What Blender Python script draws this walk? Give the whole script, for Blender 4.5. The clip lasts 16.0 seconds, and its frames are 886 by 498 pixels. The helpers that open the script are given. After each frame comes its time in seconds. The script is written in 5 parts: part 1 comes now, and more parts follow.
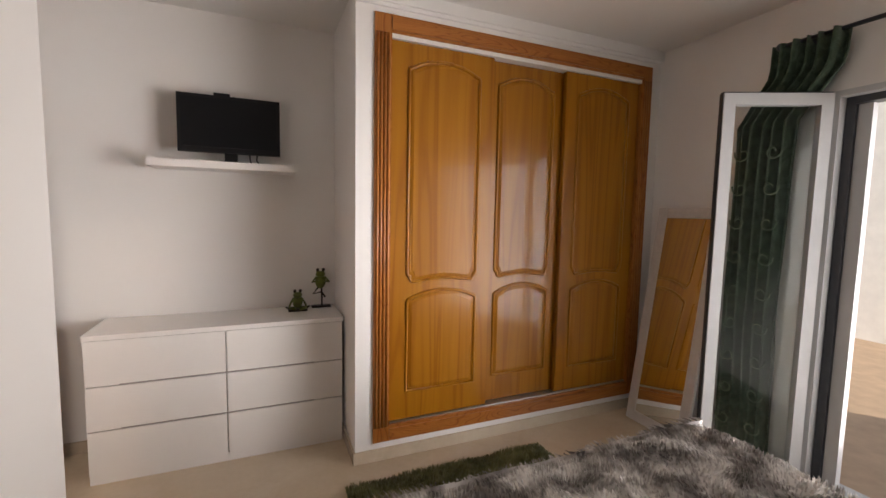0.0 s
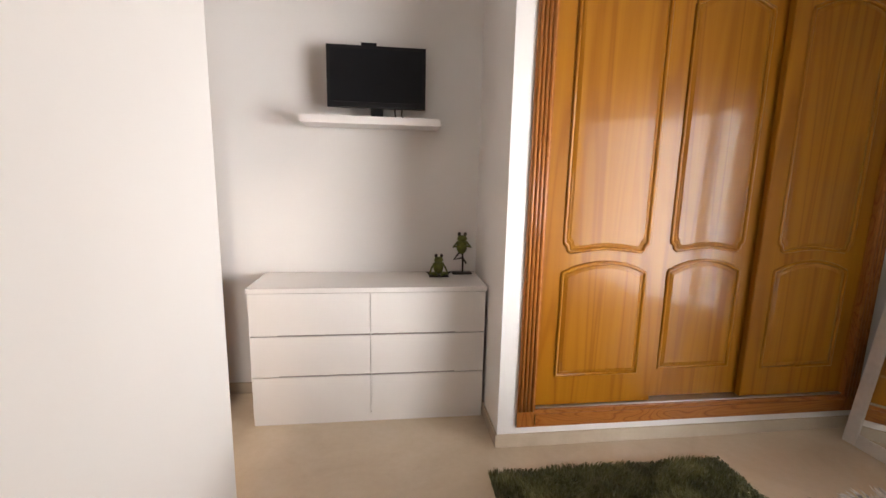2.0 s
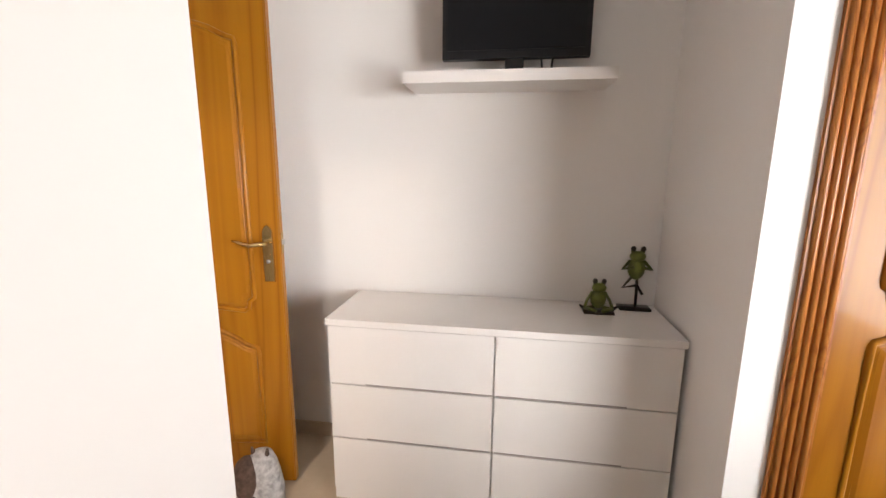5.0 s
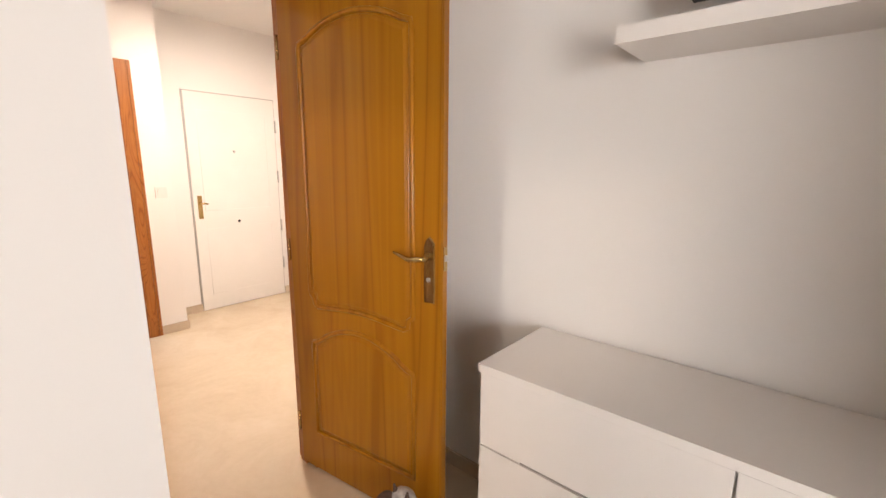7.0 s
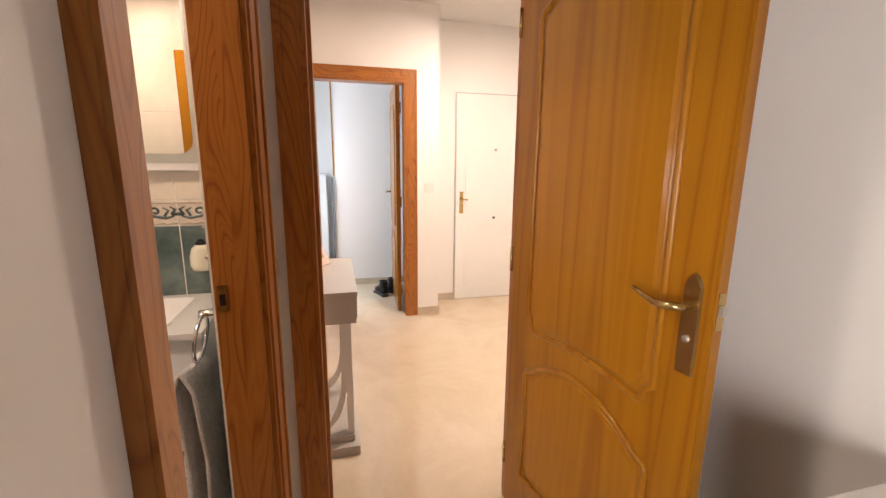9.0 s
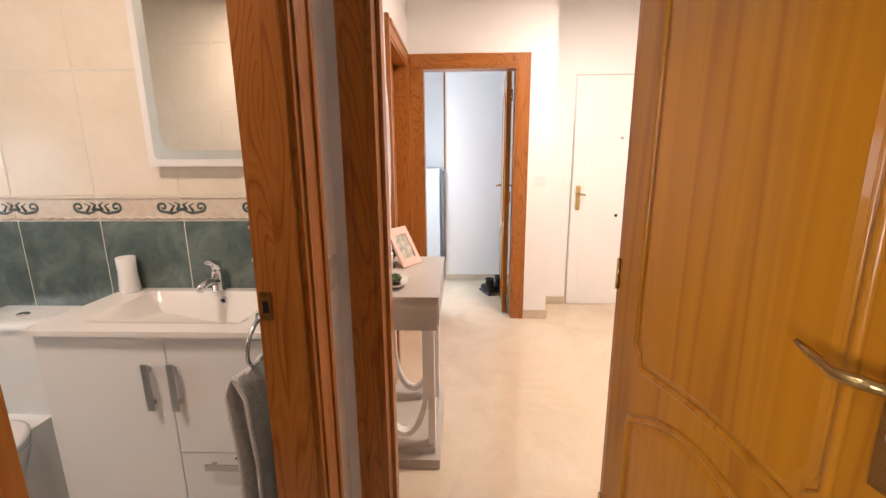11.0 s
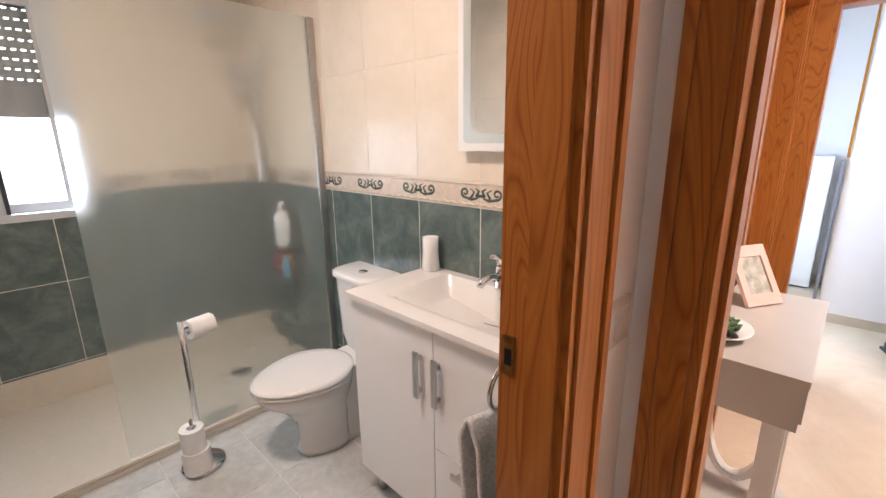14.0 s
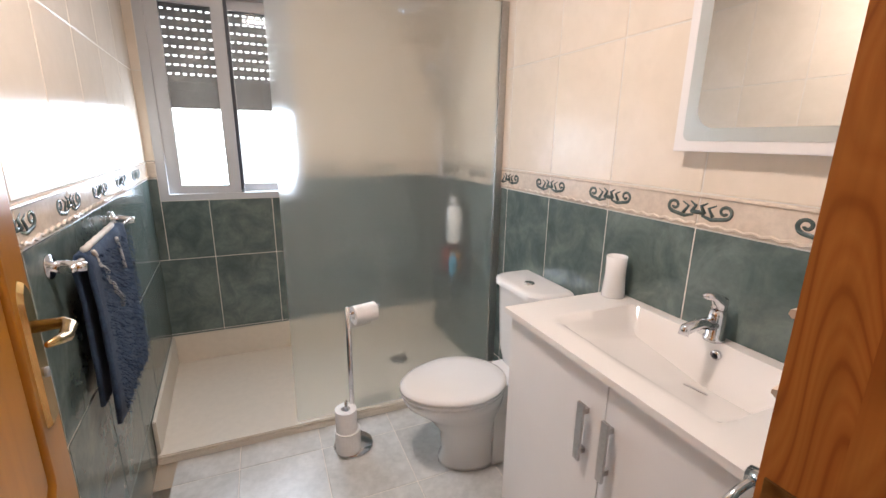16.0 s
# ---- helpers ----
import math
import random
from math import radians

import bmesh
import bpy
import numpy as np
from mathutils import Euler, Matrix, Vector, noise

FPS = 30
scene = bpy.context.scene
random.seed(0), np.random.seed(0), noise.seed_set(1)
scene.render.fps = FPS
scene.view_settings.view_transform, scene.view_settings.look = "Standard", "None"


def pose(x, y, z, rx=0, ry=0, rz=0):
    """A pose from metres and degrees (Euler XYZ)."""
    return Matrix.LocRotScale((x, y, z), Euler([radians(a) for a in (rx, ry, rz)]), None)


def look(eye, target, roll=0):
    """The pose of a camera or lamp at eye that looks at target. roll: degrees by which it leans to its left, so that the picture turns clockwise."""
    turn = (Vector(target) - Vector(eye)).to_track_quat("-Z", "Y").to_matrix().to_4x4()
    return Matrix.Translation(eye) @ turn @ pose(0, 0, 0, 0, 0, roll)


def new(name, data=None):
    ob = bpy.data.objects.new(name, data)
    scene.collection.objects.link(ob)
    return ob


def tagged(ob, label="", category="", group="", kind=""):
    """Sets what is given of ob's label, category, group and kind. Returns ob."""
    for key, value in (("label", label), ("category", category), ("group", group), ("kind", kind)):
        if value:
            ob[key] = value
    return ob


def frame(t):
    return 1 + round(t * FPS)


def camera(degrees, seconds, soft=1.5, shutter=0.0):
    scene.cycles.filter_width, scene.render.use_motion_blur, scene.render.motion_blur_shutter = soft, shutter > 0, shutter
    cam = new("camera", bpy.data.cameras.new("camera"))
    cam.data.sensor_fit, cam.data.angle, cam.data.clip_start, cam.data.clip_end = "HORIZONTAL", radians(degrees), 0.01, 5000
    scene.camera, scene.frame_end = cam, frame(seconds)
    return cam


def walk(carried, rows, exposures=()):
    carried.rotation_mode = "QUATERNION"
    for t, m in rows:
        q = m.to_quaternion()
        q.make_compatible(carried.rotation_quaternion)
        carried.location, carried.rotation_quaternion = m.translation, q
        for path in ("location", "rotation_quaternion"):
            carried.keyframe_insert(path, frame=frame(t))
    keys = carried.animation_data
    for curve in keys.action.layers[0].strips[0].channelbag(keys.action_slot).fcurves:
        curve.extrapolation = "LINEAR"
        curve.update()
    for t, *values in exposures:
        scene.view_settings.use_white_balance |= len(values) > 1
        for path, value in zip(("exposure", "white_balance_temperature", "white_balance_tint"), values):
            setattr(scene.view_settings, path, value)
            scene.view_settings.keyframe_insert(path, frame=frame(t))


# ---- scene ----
cam = camera(92.1, 16.0)
PATH = [
    (0, (-0.474, -2.325, 1.446), (0.31, -0.493, 1.275), 1.1),
    (0.5, (-0.482, -2.322, 1.432), (0.169, -0.441, 1.232), 1.2),
    (1, (-0.501, -2.271, 1.417), (0.014, -0.354, 1.168), 1.2),
    (1.5, (-0.539, -2.129, 1.4), (-0.158, -0.188, 1.102), 1.2),
    (2, (-0.557, -1.991, 1.395), (-0.31, -0.035, 1.062), 1.2),
    (2.5, (-0.523, -1.89, 1.381), (-0.389, 0.073, 1.018), 1.2),
    (3, (-0.543, -1.813, 1.395), (-0.487, 0.147, 1.004), 1.2),
    (3.5, (-0.575, -1.646, 1.385), (-0.583, 0.317, 1.002), 1.1),
    (6, (-0.629, -0.936, 1.367), (-1.368, 0.886, 0.995), 0.1),
    (6.5, (-0.609, -0.818, 1.374), (-1.64, 0.853, 0.99), 0.1),
    (7, (-0.614, -0.679, 1.371), (-1.9, 0.804, 0.99), 0.4),
    (7.5, (-0.653, -0.597, 1.360), (-2.163, 0.656, 0.974), 0.6),
    (8, (-0.724, -0.508, 1.361), (-2.412, 0.477, 0.972), 0.6),
    (8.5, (-0.806, -0.452, 1.352), (-2.628, 0.284, 0.967), 0.9),
    (9, (-0.849, -0.387, 1.363), (-2.749, 0.099, 0.968), 0.5),
    (11.5, (-1.123, -0.193, 1.362), (-3.063, -0.426, 0.936), -0.5),
    (12, (-1.202, -0.153, 1.364), (-3.106, -0.595, 0.942), -0.5),
    (12.5, (-1.258, -0.132, 1.362), (-3.095, -0.792, 0.924), -0.3),
    (13, (-1.303, -0.168, 1.359), (-3.035, -1.059, 0.905), -0.1),
    (13.5, (-1.368, -0.248, 1.355), (-2.952, -1.375, 0.886), -0.2),
    (14, (-1.425, -0.307, 1.364), (-2.821, -1.653, 0.874), -0.6),
    (14.5, (-1.481, -0.348, 1.366), (-2.687, -1.864, 0.868), 0.1),
    (15, (-1.518, -0.353, 1.351), (-2.542, -2.0, 0.859), 0.7),
    (15.5, (-1.532, -0.402, 1.355), (-2.402, -2.13, 0.85), 0.8),
    (16, (-1.553, -0.493, 1.35), (-2.307, -2.278, 0.853), 0.8),
]
walk(cam, [(t, look(eye, target, roll)) for t, eye, target, roll in PATH],
     exposures=[(0.0, -0.6, 6600, 13), (1.5, -0.15, 6500, 12), (3.5, 0.08, 6400, 11), (6.0, 0.0, 6500, 12), (7.0, -0.3, 6800, 13), (7.5, -0.4, 6950, 13),
                (8.5, -0.42, 7000, 14), (9.0, -0.38, 7000, 15), (11.5, -0.28, 6500, 15), (13.5, -0.12, 6100, 15), (15.0, 0.05, 6000, 14), (16.0, -0.08, 5900, 14)])

# ---- world, sun, large lights ----
world = bpy.data.worlds.new("sky")
scene.world = world
world.use_nodes = True
wn = world.node_tree.nodes
sky = wn.new("ShaderNodeTexSky")
sky.sky_type = 'NISHITA'
sky.sun_disc = False
sky.sun_elevation = radians(50)
sky.sun_rotation = radians(-40)
world.node_tree.links.new(sky.outputs[0], wn["Background"].inputs[0])
wn["Background"].inputs[1].default_value = 0.12


def lamp(name, kind, m, energy, color=(1, 1, 1), size=None, size_y=None, angle=None, radius=None, spread=None):
    data = bpy.data.lights.new(name, kind)
    data.energy, data.color = energy, color
    if kind == 'AREA':
        data.shape = 'RECTANGLE'
        data.size, data.size_y = size, size_y
    if spread is not None:
        data.spread = spread
    if angle is not None:
        data.angle = angle
    if radius is not None:
        data.shadow_soft_size = radius
    ob = new(name, data)
    ob.matrix_world = m
    return ob


lamp("sun", 'SUN', look((-6, 7, 10), (0, 0, 0)), 4.5, (1.0, 0.93, 0.82), angle=radians(0.5))
# daylight in the balcony opening, the shower window and the far room's window
lamp("daylight_balcony", 'AREA', look((2.30, -2.20, 1.10), (-1.0, 0.50, 1.05)), 33, (1.0, 0.965, 0.95), 1.8, 1.9, spread=radians(66))
# added fill lamp in the same opening for sunlight thrown up from the terrace
lamp("terrace_bounce", 'AREA', look((2.29, -2.15, 0.60), (0.1, -0.9, 2.6)), 18, (1.0, 0.93, 0.86), 2.0, 1.0, spread=radians(120))
lamp("daylight_shower_window", 'AREA', look((-1.40, -3.27, 1.26), (-1.55, -1.2, 1.2)), 10.5, (0.82, 0.92, 1.0), 0.70, 0.46)
lamp("daylight_far_room", 'AREA', look((-5.10, -1.35, 1.35), (-5.0, 0.3, 0.9)), 60, (0.66, 0.82, 1.0), 0.9, 1.3)
lamp("hall_bulb", 'AREA', pose(-3.45, 0.75, 2.53), 70, (1.0, 0.85, 0.74), 0.2, 0.2)
lamp("bath_bulb", 'AREA', pose(-1.60, -1.45, 2.37), 25, (1.0, 0.83, 0.70), 0.2, 0.2)


# ---- materials ----
def material(name, build):
    m = bpy.data.materials.new(name)
    m.use_nodes = True
    nt = m.node_tree
    build(nt, nt.nodes["Principled BSDF"])
    return m


def node(nt, kind, **inputs):
    n = nt.nodes.new(kind)
    for k, v in inputs.items():
        n.inputs[k.replace("_", " ")].default_value = v
    return n


def coords(nt, scale=(1, 1, 1), loc=(0, 0, 0)):
    tc = nt.nodes.new("ShaderNodeTexCoord")
    mp = nt.nodes.new("ShaderNodeMapping")
    mp.inputs["Scale"].default_value = scale
    mp.inputs["Location"].default_value = loc
    nt.links.new(tc.outputs["Object"], mp.inputs["Vector"])
    return mp.outputs[0]


def ramp(nt, fac, *stops):
    r = nt.nodes.new("ShaderNodeValToRGB")
    e = r.color_ramp.elements
    while len(e) < len(stops):
        e.new(0.5)
    for s, (p, c) in zip(e, stops):
        s.position, s.color = p, (*c, 1)
    nt.links.new(fac, r.inputs[0])
    return r.outputs[0]


def noise_of(nt, vec, scale, detail=4.0, rough=0.55, distort=0.0):
    n = node(nt, "ShaderNodeTexNoise", Scale=scale, Detail=detail, Roughness=rough, Distortion=distort)
    nt.links.new(vec, n.inputs["Vector"])
    return n.outputs[0]


def bump(nt, b, height, strength, distance=0.002):
    n = node(nt, "ShaderNodeBump", Strength=strength, Distance=distance)
    nt.links.new(height, n.inputs["Height"])
    nt.links.new(n.outputs[0], b.inputs["Normal"])


def mixed(nt, a, bcol, fac, mode='MULTIPLY'):
    n = nt.nodes.new("ShaderNodeMix")
    n.data_type, n.blend_type = 'RGBA', mode
    n.inputs[0].default_value = fac
    nt.links.new(a, n.inputs[6])
    nt.links.new(bcol, n.inputs[7])
    return n.outputs[2]


def plain(name, color, rough=0.5, metal=0.0, vary=0.06, scale=30, relief=0.0, coat=0.0):
    def build(nt, b):
        v = coords(nt)
        n = noise_of(nt, v, scale)
        lo = tuple(c * (1 - vary) for c in color)
        hi = tuple(min(1, c * (1 + vary)) for c in color)
        nt.links.new(ramp(nt, n, (0.3, lo), (0.7, hi)), b.inputs["Base Color"])
        b.inputs["Roughness"].default_value = rough
        b.inputs["Metallic"].default_value = metal
        b.inputs["Coat Weight"].default_value = coat
        b.inputs["Coat Roughness"].default_value = 0.08
        if relief:
            bump(nt, b, noise_of(nt, v, scale * 6, 3), relief)
    return material(name, build)


def paint(name, color):
    def build(nt, b):
        v = coords(nt)
        big = ramp(nt, noise_of(nt, v, 1.3, 3), (0.3, tuple(c * 0.965 for c in color)), (0.7, color))
        nt.links.new(big, b.inputs["Base Color"])
        b.inputs["Roughness"].default_value = 0.62
        bump(nt, b, noise_of(nt, v, 160, 4), 0.10, 0.001)
    return material(name, build)


def wood(name, axis, light, mid, dark, rough=0.32, coat=0.18, rings=1.0, length=0.6, streaks=0.38, gloss=0.35):
    """Varnished pine or oak; the grain runs along the axis 0, 1 or 2."""
    def build(nt, b):
        stretch = [11.0, 11.0, 11.0]
        stretch[axis] = length
        v = coords(nt, stretch)
        info = nt.nodes.new("ShaderNodeObjectInfo")
        add = nt.nodes.new("ShaderNodeVectorMath")
        nt.links.new(v, add.inputs[0])
        sc = nt.nodes.new("ShaderNodeVectorMath")
        sc.operation = 'SCALE'
        sc.inputs[0].default_value = (7.0, 5.0, 3.0)
        nt.links.new(info.outputs["Random"], sc.inputs["Scale"])
        nt.links.new(sc.outputs[0], add.inputs[1])
        v = add.outputs[0]
        warp = noise_of(nt, v, 0.55, 2, 0.5, 0.6)
        mul = nt.nodes.new("ShaderNodeMath")
        mul.operation = 'MULTIPLY'
        mul.inputs[1].default_value = 9.0 * rings
        nt.links.new(warp, mul.inputs[0])
        sine = nt.nodes.new("ShaderNodeMath")
        sine.operation = 'PINGPONG'
        sine.inputs[1].default_value = 0.5
        nt.links.new(mul.outputs[0], sine.inputs[0])
        base = ramp(nt, sine.outputs[0], (0.03, dark), (0.12, mid), (0.34, light), (0.5, mid))
        fine_stretch = [90.0, 90.0, 90.0]
        fine_stretch[axis] = 1.6
        fine = noise_of(nt, coords(nt, fine_stretch), 1.0, 5, 0.65)
        streak = ramp(nt, fine, (0.30, (0.62, 0.55, 0.48)), (0.56, (1, 1, 1)))
        nt.links.new(mixed(nt, base, streak, streaks), b.inputs["Base Color"])
        b.inputs["Roughness"].default_value = rough
        b.inputs["Coat Weight"].default_value = coat
        b.inputs["Coat Roughness"].default_value = 0.05
        b.inputs["Specular IOR Level"].default_value = gloss
        bump(nt, b, fine, 0.08, 0.0008)
    return material(name, build)


WALL = paint("white_wall_paint", (0.80, 0.78, 0.755))
CEIL = paint("ceiling_paint", (0.78, 0.77, 0.75))


def marble(name, a, bcol, c, rough):
    def build(nt, b):
        v = coords(nt)
        n1 = noise_of(nt, v, 2.2, 6, 0.6, 0.8)
        n2 = noise_of(nt, v, 26, 5, 0.6)
        base = ramp(nt, n1, (0.3, a), (0.52, bcol), (0.72, c))
        sp = ramp(nt, n2, (0.35, (0.86, 0.85, 0.83)), (0.6, (1, 1, 1)))
        nt.links.new(mixed(nt, base, sp, 0.22), b.inputs["Base Color"])
        r = nt.nodes.new("ShaderNodeMapRange")
        r.inputs["To Min"].default_value, r.inputs["To Max"].default_value = rough * 0.7, rough * 1.4
        nt.links.new(n1, r.inputs["Value"])
        nt.links.new(r.outputs[0], b.inputs["Roughness"])
        bump(nt, b, n2, 0.02, 0.0005)
    return material(name, build)


FLOOR = marble("cream_marble", (0.55, 0.445, 0.315), (0.61, 0.505, 0.37), (0.65, 0.55, 0.42), 0.06)
FLOOR.node_tree.nodes["Principled BSDF"].inputs["Specular IOR Level"].default_value = 0.75
SKIRT = marble("skirting_marble", (0.48, 0.40, 0.30), (0.56, 0.47, 0.36), (0.60, 0.52, 0.41), 0.2)
HONEY = ((0.35, 0.142, 0.009), (0.315, 0.122, 0.008), (0.265, 0.096, 0.006))
FRAME = ((0.39, 0.148, 0.032), (0.345, 0.120, 0.024), (0.265, 0.083, 0.015))
OAK_V = wood("honey_wood_upright", 2, *HONEY, rough=0.28, coat=0.18, rings=0.45, length=0.45, streaks=0.16, gloss=0.2)
PINE_V = wood("red_pine_upright", 2, *FRAME, rings=2.5, length=1.7, coat=0.06)
PINE_X = wood("red_pine_along_x", 0, *FRAME, rings=2.5, length=1.7, coat=0.06)
PINE_Y = wood("red_pine_along_y", 1, *FRAME, rings=2.5, length=1.7, coat=0.06)
GLOSSW = plain("white_gloss_lacquer", (0.78, 0.75, 0.72), 0.16, vary=0.01, scale=4, coat=0.3)
CREAMW = plain("cream_white_lacquer", (0.74, 0.71, 0.68), 0.3, vary=0.02, scale=5)
AGED = plain("aged_brass", (0.26, 0.17, 0.07), 0.4, 1.0, vary=0.3, scale=60)
BRASS = plain("polished_brass", (0.52, 0.37, 0.16), 0.26, 1.0, vary=0.1, scale=60)
CHROME = plain("chrome", (0.72, 0.72, 0.74), 0.12, 1.0, vary=0.04, scale=50)
STEEL = plain("brushed_steel", (0.50, 0.49, 0.48), 0.34, 1.0, vary=0.08, scale=90)
BLACK = plain("black_plastic", (0.012, 0.012, 0.013), 0.4, vary=0.2, scale=40)
SCREEN = plain("dark_screen", (0.006, 0.0065, 0.008), 0.3, vary=0.1, scale=8)
ALU = plain("white_aluminium", (0.52, 0.53, 0.54), 0.35, vary=0.02, scale=20)
DARKSEAL = plain("dark_grey_frame", (0.035, 0.04, 0.05), 0.4, vary=0.1, scale=30)
CERAMIC = plain("white_ceramic", (0.80, 0.79, 0.77), 0.08, vary=0.01, scale=5, coat=0.4)
GROUT = plain("pale_grout", (0.70, 0.66, 0.59), 0.85, vary=0.1, scale=80)


def glass_mat(name, tint, rough):
    def build(nt, b):
        b.inputs["Base Color"].default_value = (*tint, 1)
        b.inputs["Transmission Weight"].default_value = 1.0
        b.inputs["Roughness"].default_value = rough
        b.inputs["IOR"].default_value = 1.28 if rough < 0.05 else 1.2
    return material(name, build)


GLASS = glass_mat("clear_glass", (0.93, 0.97, 0.95), 0.0)
for gloss in (BLACK, SCREEN):
    gloss.node_tree.nodes["Principled BSDF"].inputs["Specular IOR Level"].default_value = 0.2
MIRROR = plain("mirror_silver", (0.86, 0.87, 0.87), 0.015, 1.0, vary=0.0, scale=1)


# ---- mesh helpers ----
def box(bm, x0, x1, y0, y1, z0, z1):
    x0, x1, y0, y1, z0, z1 = min(x0, x1), max(x0, x1), min(y0, y1), max(y0, y1), min(z0, z1), max(z0, z1)
    v = [bm.verts.new((x, y, z)) for z in (z0, z1) for x, y in ((x0, y0), (x1, y0), (x1, y1), (x0, y1))]
    for f in ((3, 2, 1, 0), (4, 5, 6, 7), (0, 1, 5, 4), (1, 2, 6, 5), (2, 3, 7, 6), (3, 0, 4, 7)):
        bm.faces.new([v[i] for i in f])
    return bm


def boxes(*rows):
    bm = bmesh.new()
    for r in rows:
        box(bm, *r)
    return bm


def prism(bm, outline, z0, z1):
    """Upright prism over a plan outline."""
    lo = [bm.verts.new((x, y, z0)) for x, y in outline]
    hi = [bm.verts.new((x, y, z1)) for x, y in outline]
    n = len(outline)
    bm.faces.new(lo[::-1])
    bm.faces.new(hi)
    for i in range(n):
        bm.faces.new((lo[i], lo[(i + 1) % n], hi[(i + 1) % n], hi[i]))
    bmesh.ops.recalc_face_normals(bm, faces=bm.faces)
    return bm


def sweep(bm, points, radius, segs=10, closed=False):
    """Round tube along points; radius may be a list."""
    pts = [Vector(p) for p in points]
    n = len(pts)
    rings = []
    side = None
    for i, p in enumerate(pts):
        if closed:
            d = pts[(i + 1) % n] - pts[i - 1]
        else:
            d = pts[min(i + 1, n - 1)] - pts[max(i - 1, 0)]
        d.normalize()
        if side is None:
            side = d.orthogonal().normalized()
        else:
            side = (side - d * side.dot(d)).normalized()
        up = d.cross(side)
        r = radius[i] if isinstance(radius, (list, tuple)) else radius
        rings.append([bm.verts.new(p + r * (math.cos(a) * side + math.sin(a) * up))
                      for a in (2 * math.pi * k / segs for k in range(segs))])
    for i in range(n if closed else n - 1):
        a, b2 = rings[i], rings[(i + 1) % n]
        for k in range(segs):
            bm.faces.new((a[k], a[(k + 1) % segs], b2[(k + 1) % segs], b2[k]))
    if not closed:
        bm.faces.new(rings[0][::-1])
        bm.faces.new(rings[-1])
    return bm


def lathe(bm, profile, centre, segs=24, sx=1.0, sy=1.0):
    """Turned solid: profile of (radius, z) from the bottom up."""
    cx, cy, cz = centre
    rings = [[bm.verts.new((cx + sx * r * math.cos(2 * math.pi * k / segs), cy + sy * r * math.sin(2 * math.pi * k / segs), cz + z))
              for k in range(segs)] for r, z in profile]
    for a, b2 in zip(rings, rings[1:]):
        for k in range(segs):
            bm.faces.new((a[k], a[(k + 1) % segs], b2[(k + 1) % segs], b2[k]))
    bm.faces.new(rings[0][::-1])
    bm.faces.new(rings[-1])
    return bm


def moved(bm, m):
    bmesh.ops.transform(bm, matrix=m, verts=bm.verts)
    return bm


def finish(name, bm, mat, bevel=0.0, smooth=False, segs=2):
    if bevel:
        bmesh.ops.bevel(bm, geom=[e for e in bm.edges if len(e.link_faces) == 2 and e.calc_face_angle(0) > 0.6],
                        offset=bevel, segments=segs, affect='EDGES', clamp_overlap=True)
    data = bpy.data.meshes.new(name)
    bm.to_mesh(data)
    bm.free()
    data.materials.append(mat)
    if smooth:
        for p in data.polygons:
            p.use_smooth = True
    return data


def structure(name, bm, mat, label="", bevel=0.0):
    return tagged(new(name, finish(name, bm, mat, bevel)), label, kind="structure")


def thing(name, loc, label, category, group="", kind="", rz=0):
    ob = new(name)
    ob.matrix_basis = pose(*loc, 0, 0, rz)
    ob.empty_display_size = 0.05
    return tagged(ob, label, category, group, kind)


def part(name, bm, mat, parent, label="", bevel=0.0, smooth=False, local=False, segs=2):
    """One mesh under a thing. Its mesh is in world places, or, if local, in the thing's own."""
    ob = new(name, finish(name, bm, mat, bevel, smooth, segs))
    ob.parent = parent
    if not local:
        m = parent.matrix_basis.copy()
        p = parent.parent
        while p:
            m = p.matrix_basis @ parent.matrix_parent_inverse @ m
            p = p.parent
        ob.matrix_parent_inverse = m.inverted()
    return tagged(ob, label)


# ---- the shell ----
H = 2.62
# inner face of the slightly slanting partition between shower room and bedroom
EAST_A, EAST_B = (-1.152, -0.66), (-0.978, -3.25)


def east_x(y):
    return EAST_A[0] + (EAST_B[0] - EAST_A[0]) * (y - EAST_A[1]) / (EAST_B[1] - EAST_A[1])


structure("floor", boxes((-1.12, 2.35, -3.62, -0.60, -0.12, 0), (-2.26, 2.35, -0.60, 0.82, -0.12, 0), (-5.05, -2.26, -0.72, 1.97, -0.12, 0), (-8.2, -5.05, -1.6, 1.97, -0.12, 0), (-5.05, -4.56, -1.6, -0.72, -0.12, 0)),
          FLOOR, "polished cream marble floor, slightly glossy")
structure("ceiling", boxes((-2.32, 2.35, -3.62, 0.82, H, H + 0.1)), CEIL, "plain white bedroom ceiling")
structure("ceiling_hall", boxes((-8.2, -2.32, -1.6, 1.97, H, H + 0.1)), CEIL, "plain white hall ceiling")
structure("wall_north", boxes((-2.32, 2.35, 0.70, 0.82, 0, H)), WALL, "white painted wall behind the chest of drawers")
structure("wall_wardrobe", boxes((0, 0.10, 0, 0.70, 0, H), (2.118, 2.21, 0, 0.70, 0, H), (0.10, 2.118, 0, 0.70, 2.50, H),
                                 (0.10, 2.118, 0, 0.70, 0, 0.111)), WALL, "white painted pier and surround of the wardrobe")
structure("wall_east", boxes((2.21, 2.35, -1.06, 0.70, 0, H), (2.21, 2.35, -3.62, -3.25, 0, H), (2.21, 2.35, -3.25, -1.06, 2.09, H)),
          WALL, "white painted wall with the balcony opening")
structure("wall_south", boxes((-0.95, 2.21, -3.62, -3.50, 0, H)), WALL, "white painted bedroom wall")
bm = bmesh.new()
prism(bm, [(-1.158, -0.568), (-1.096, -0.568), (-0.90, -3.62), (-0.955, -3.62)], 0, H)
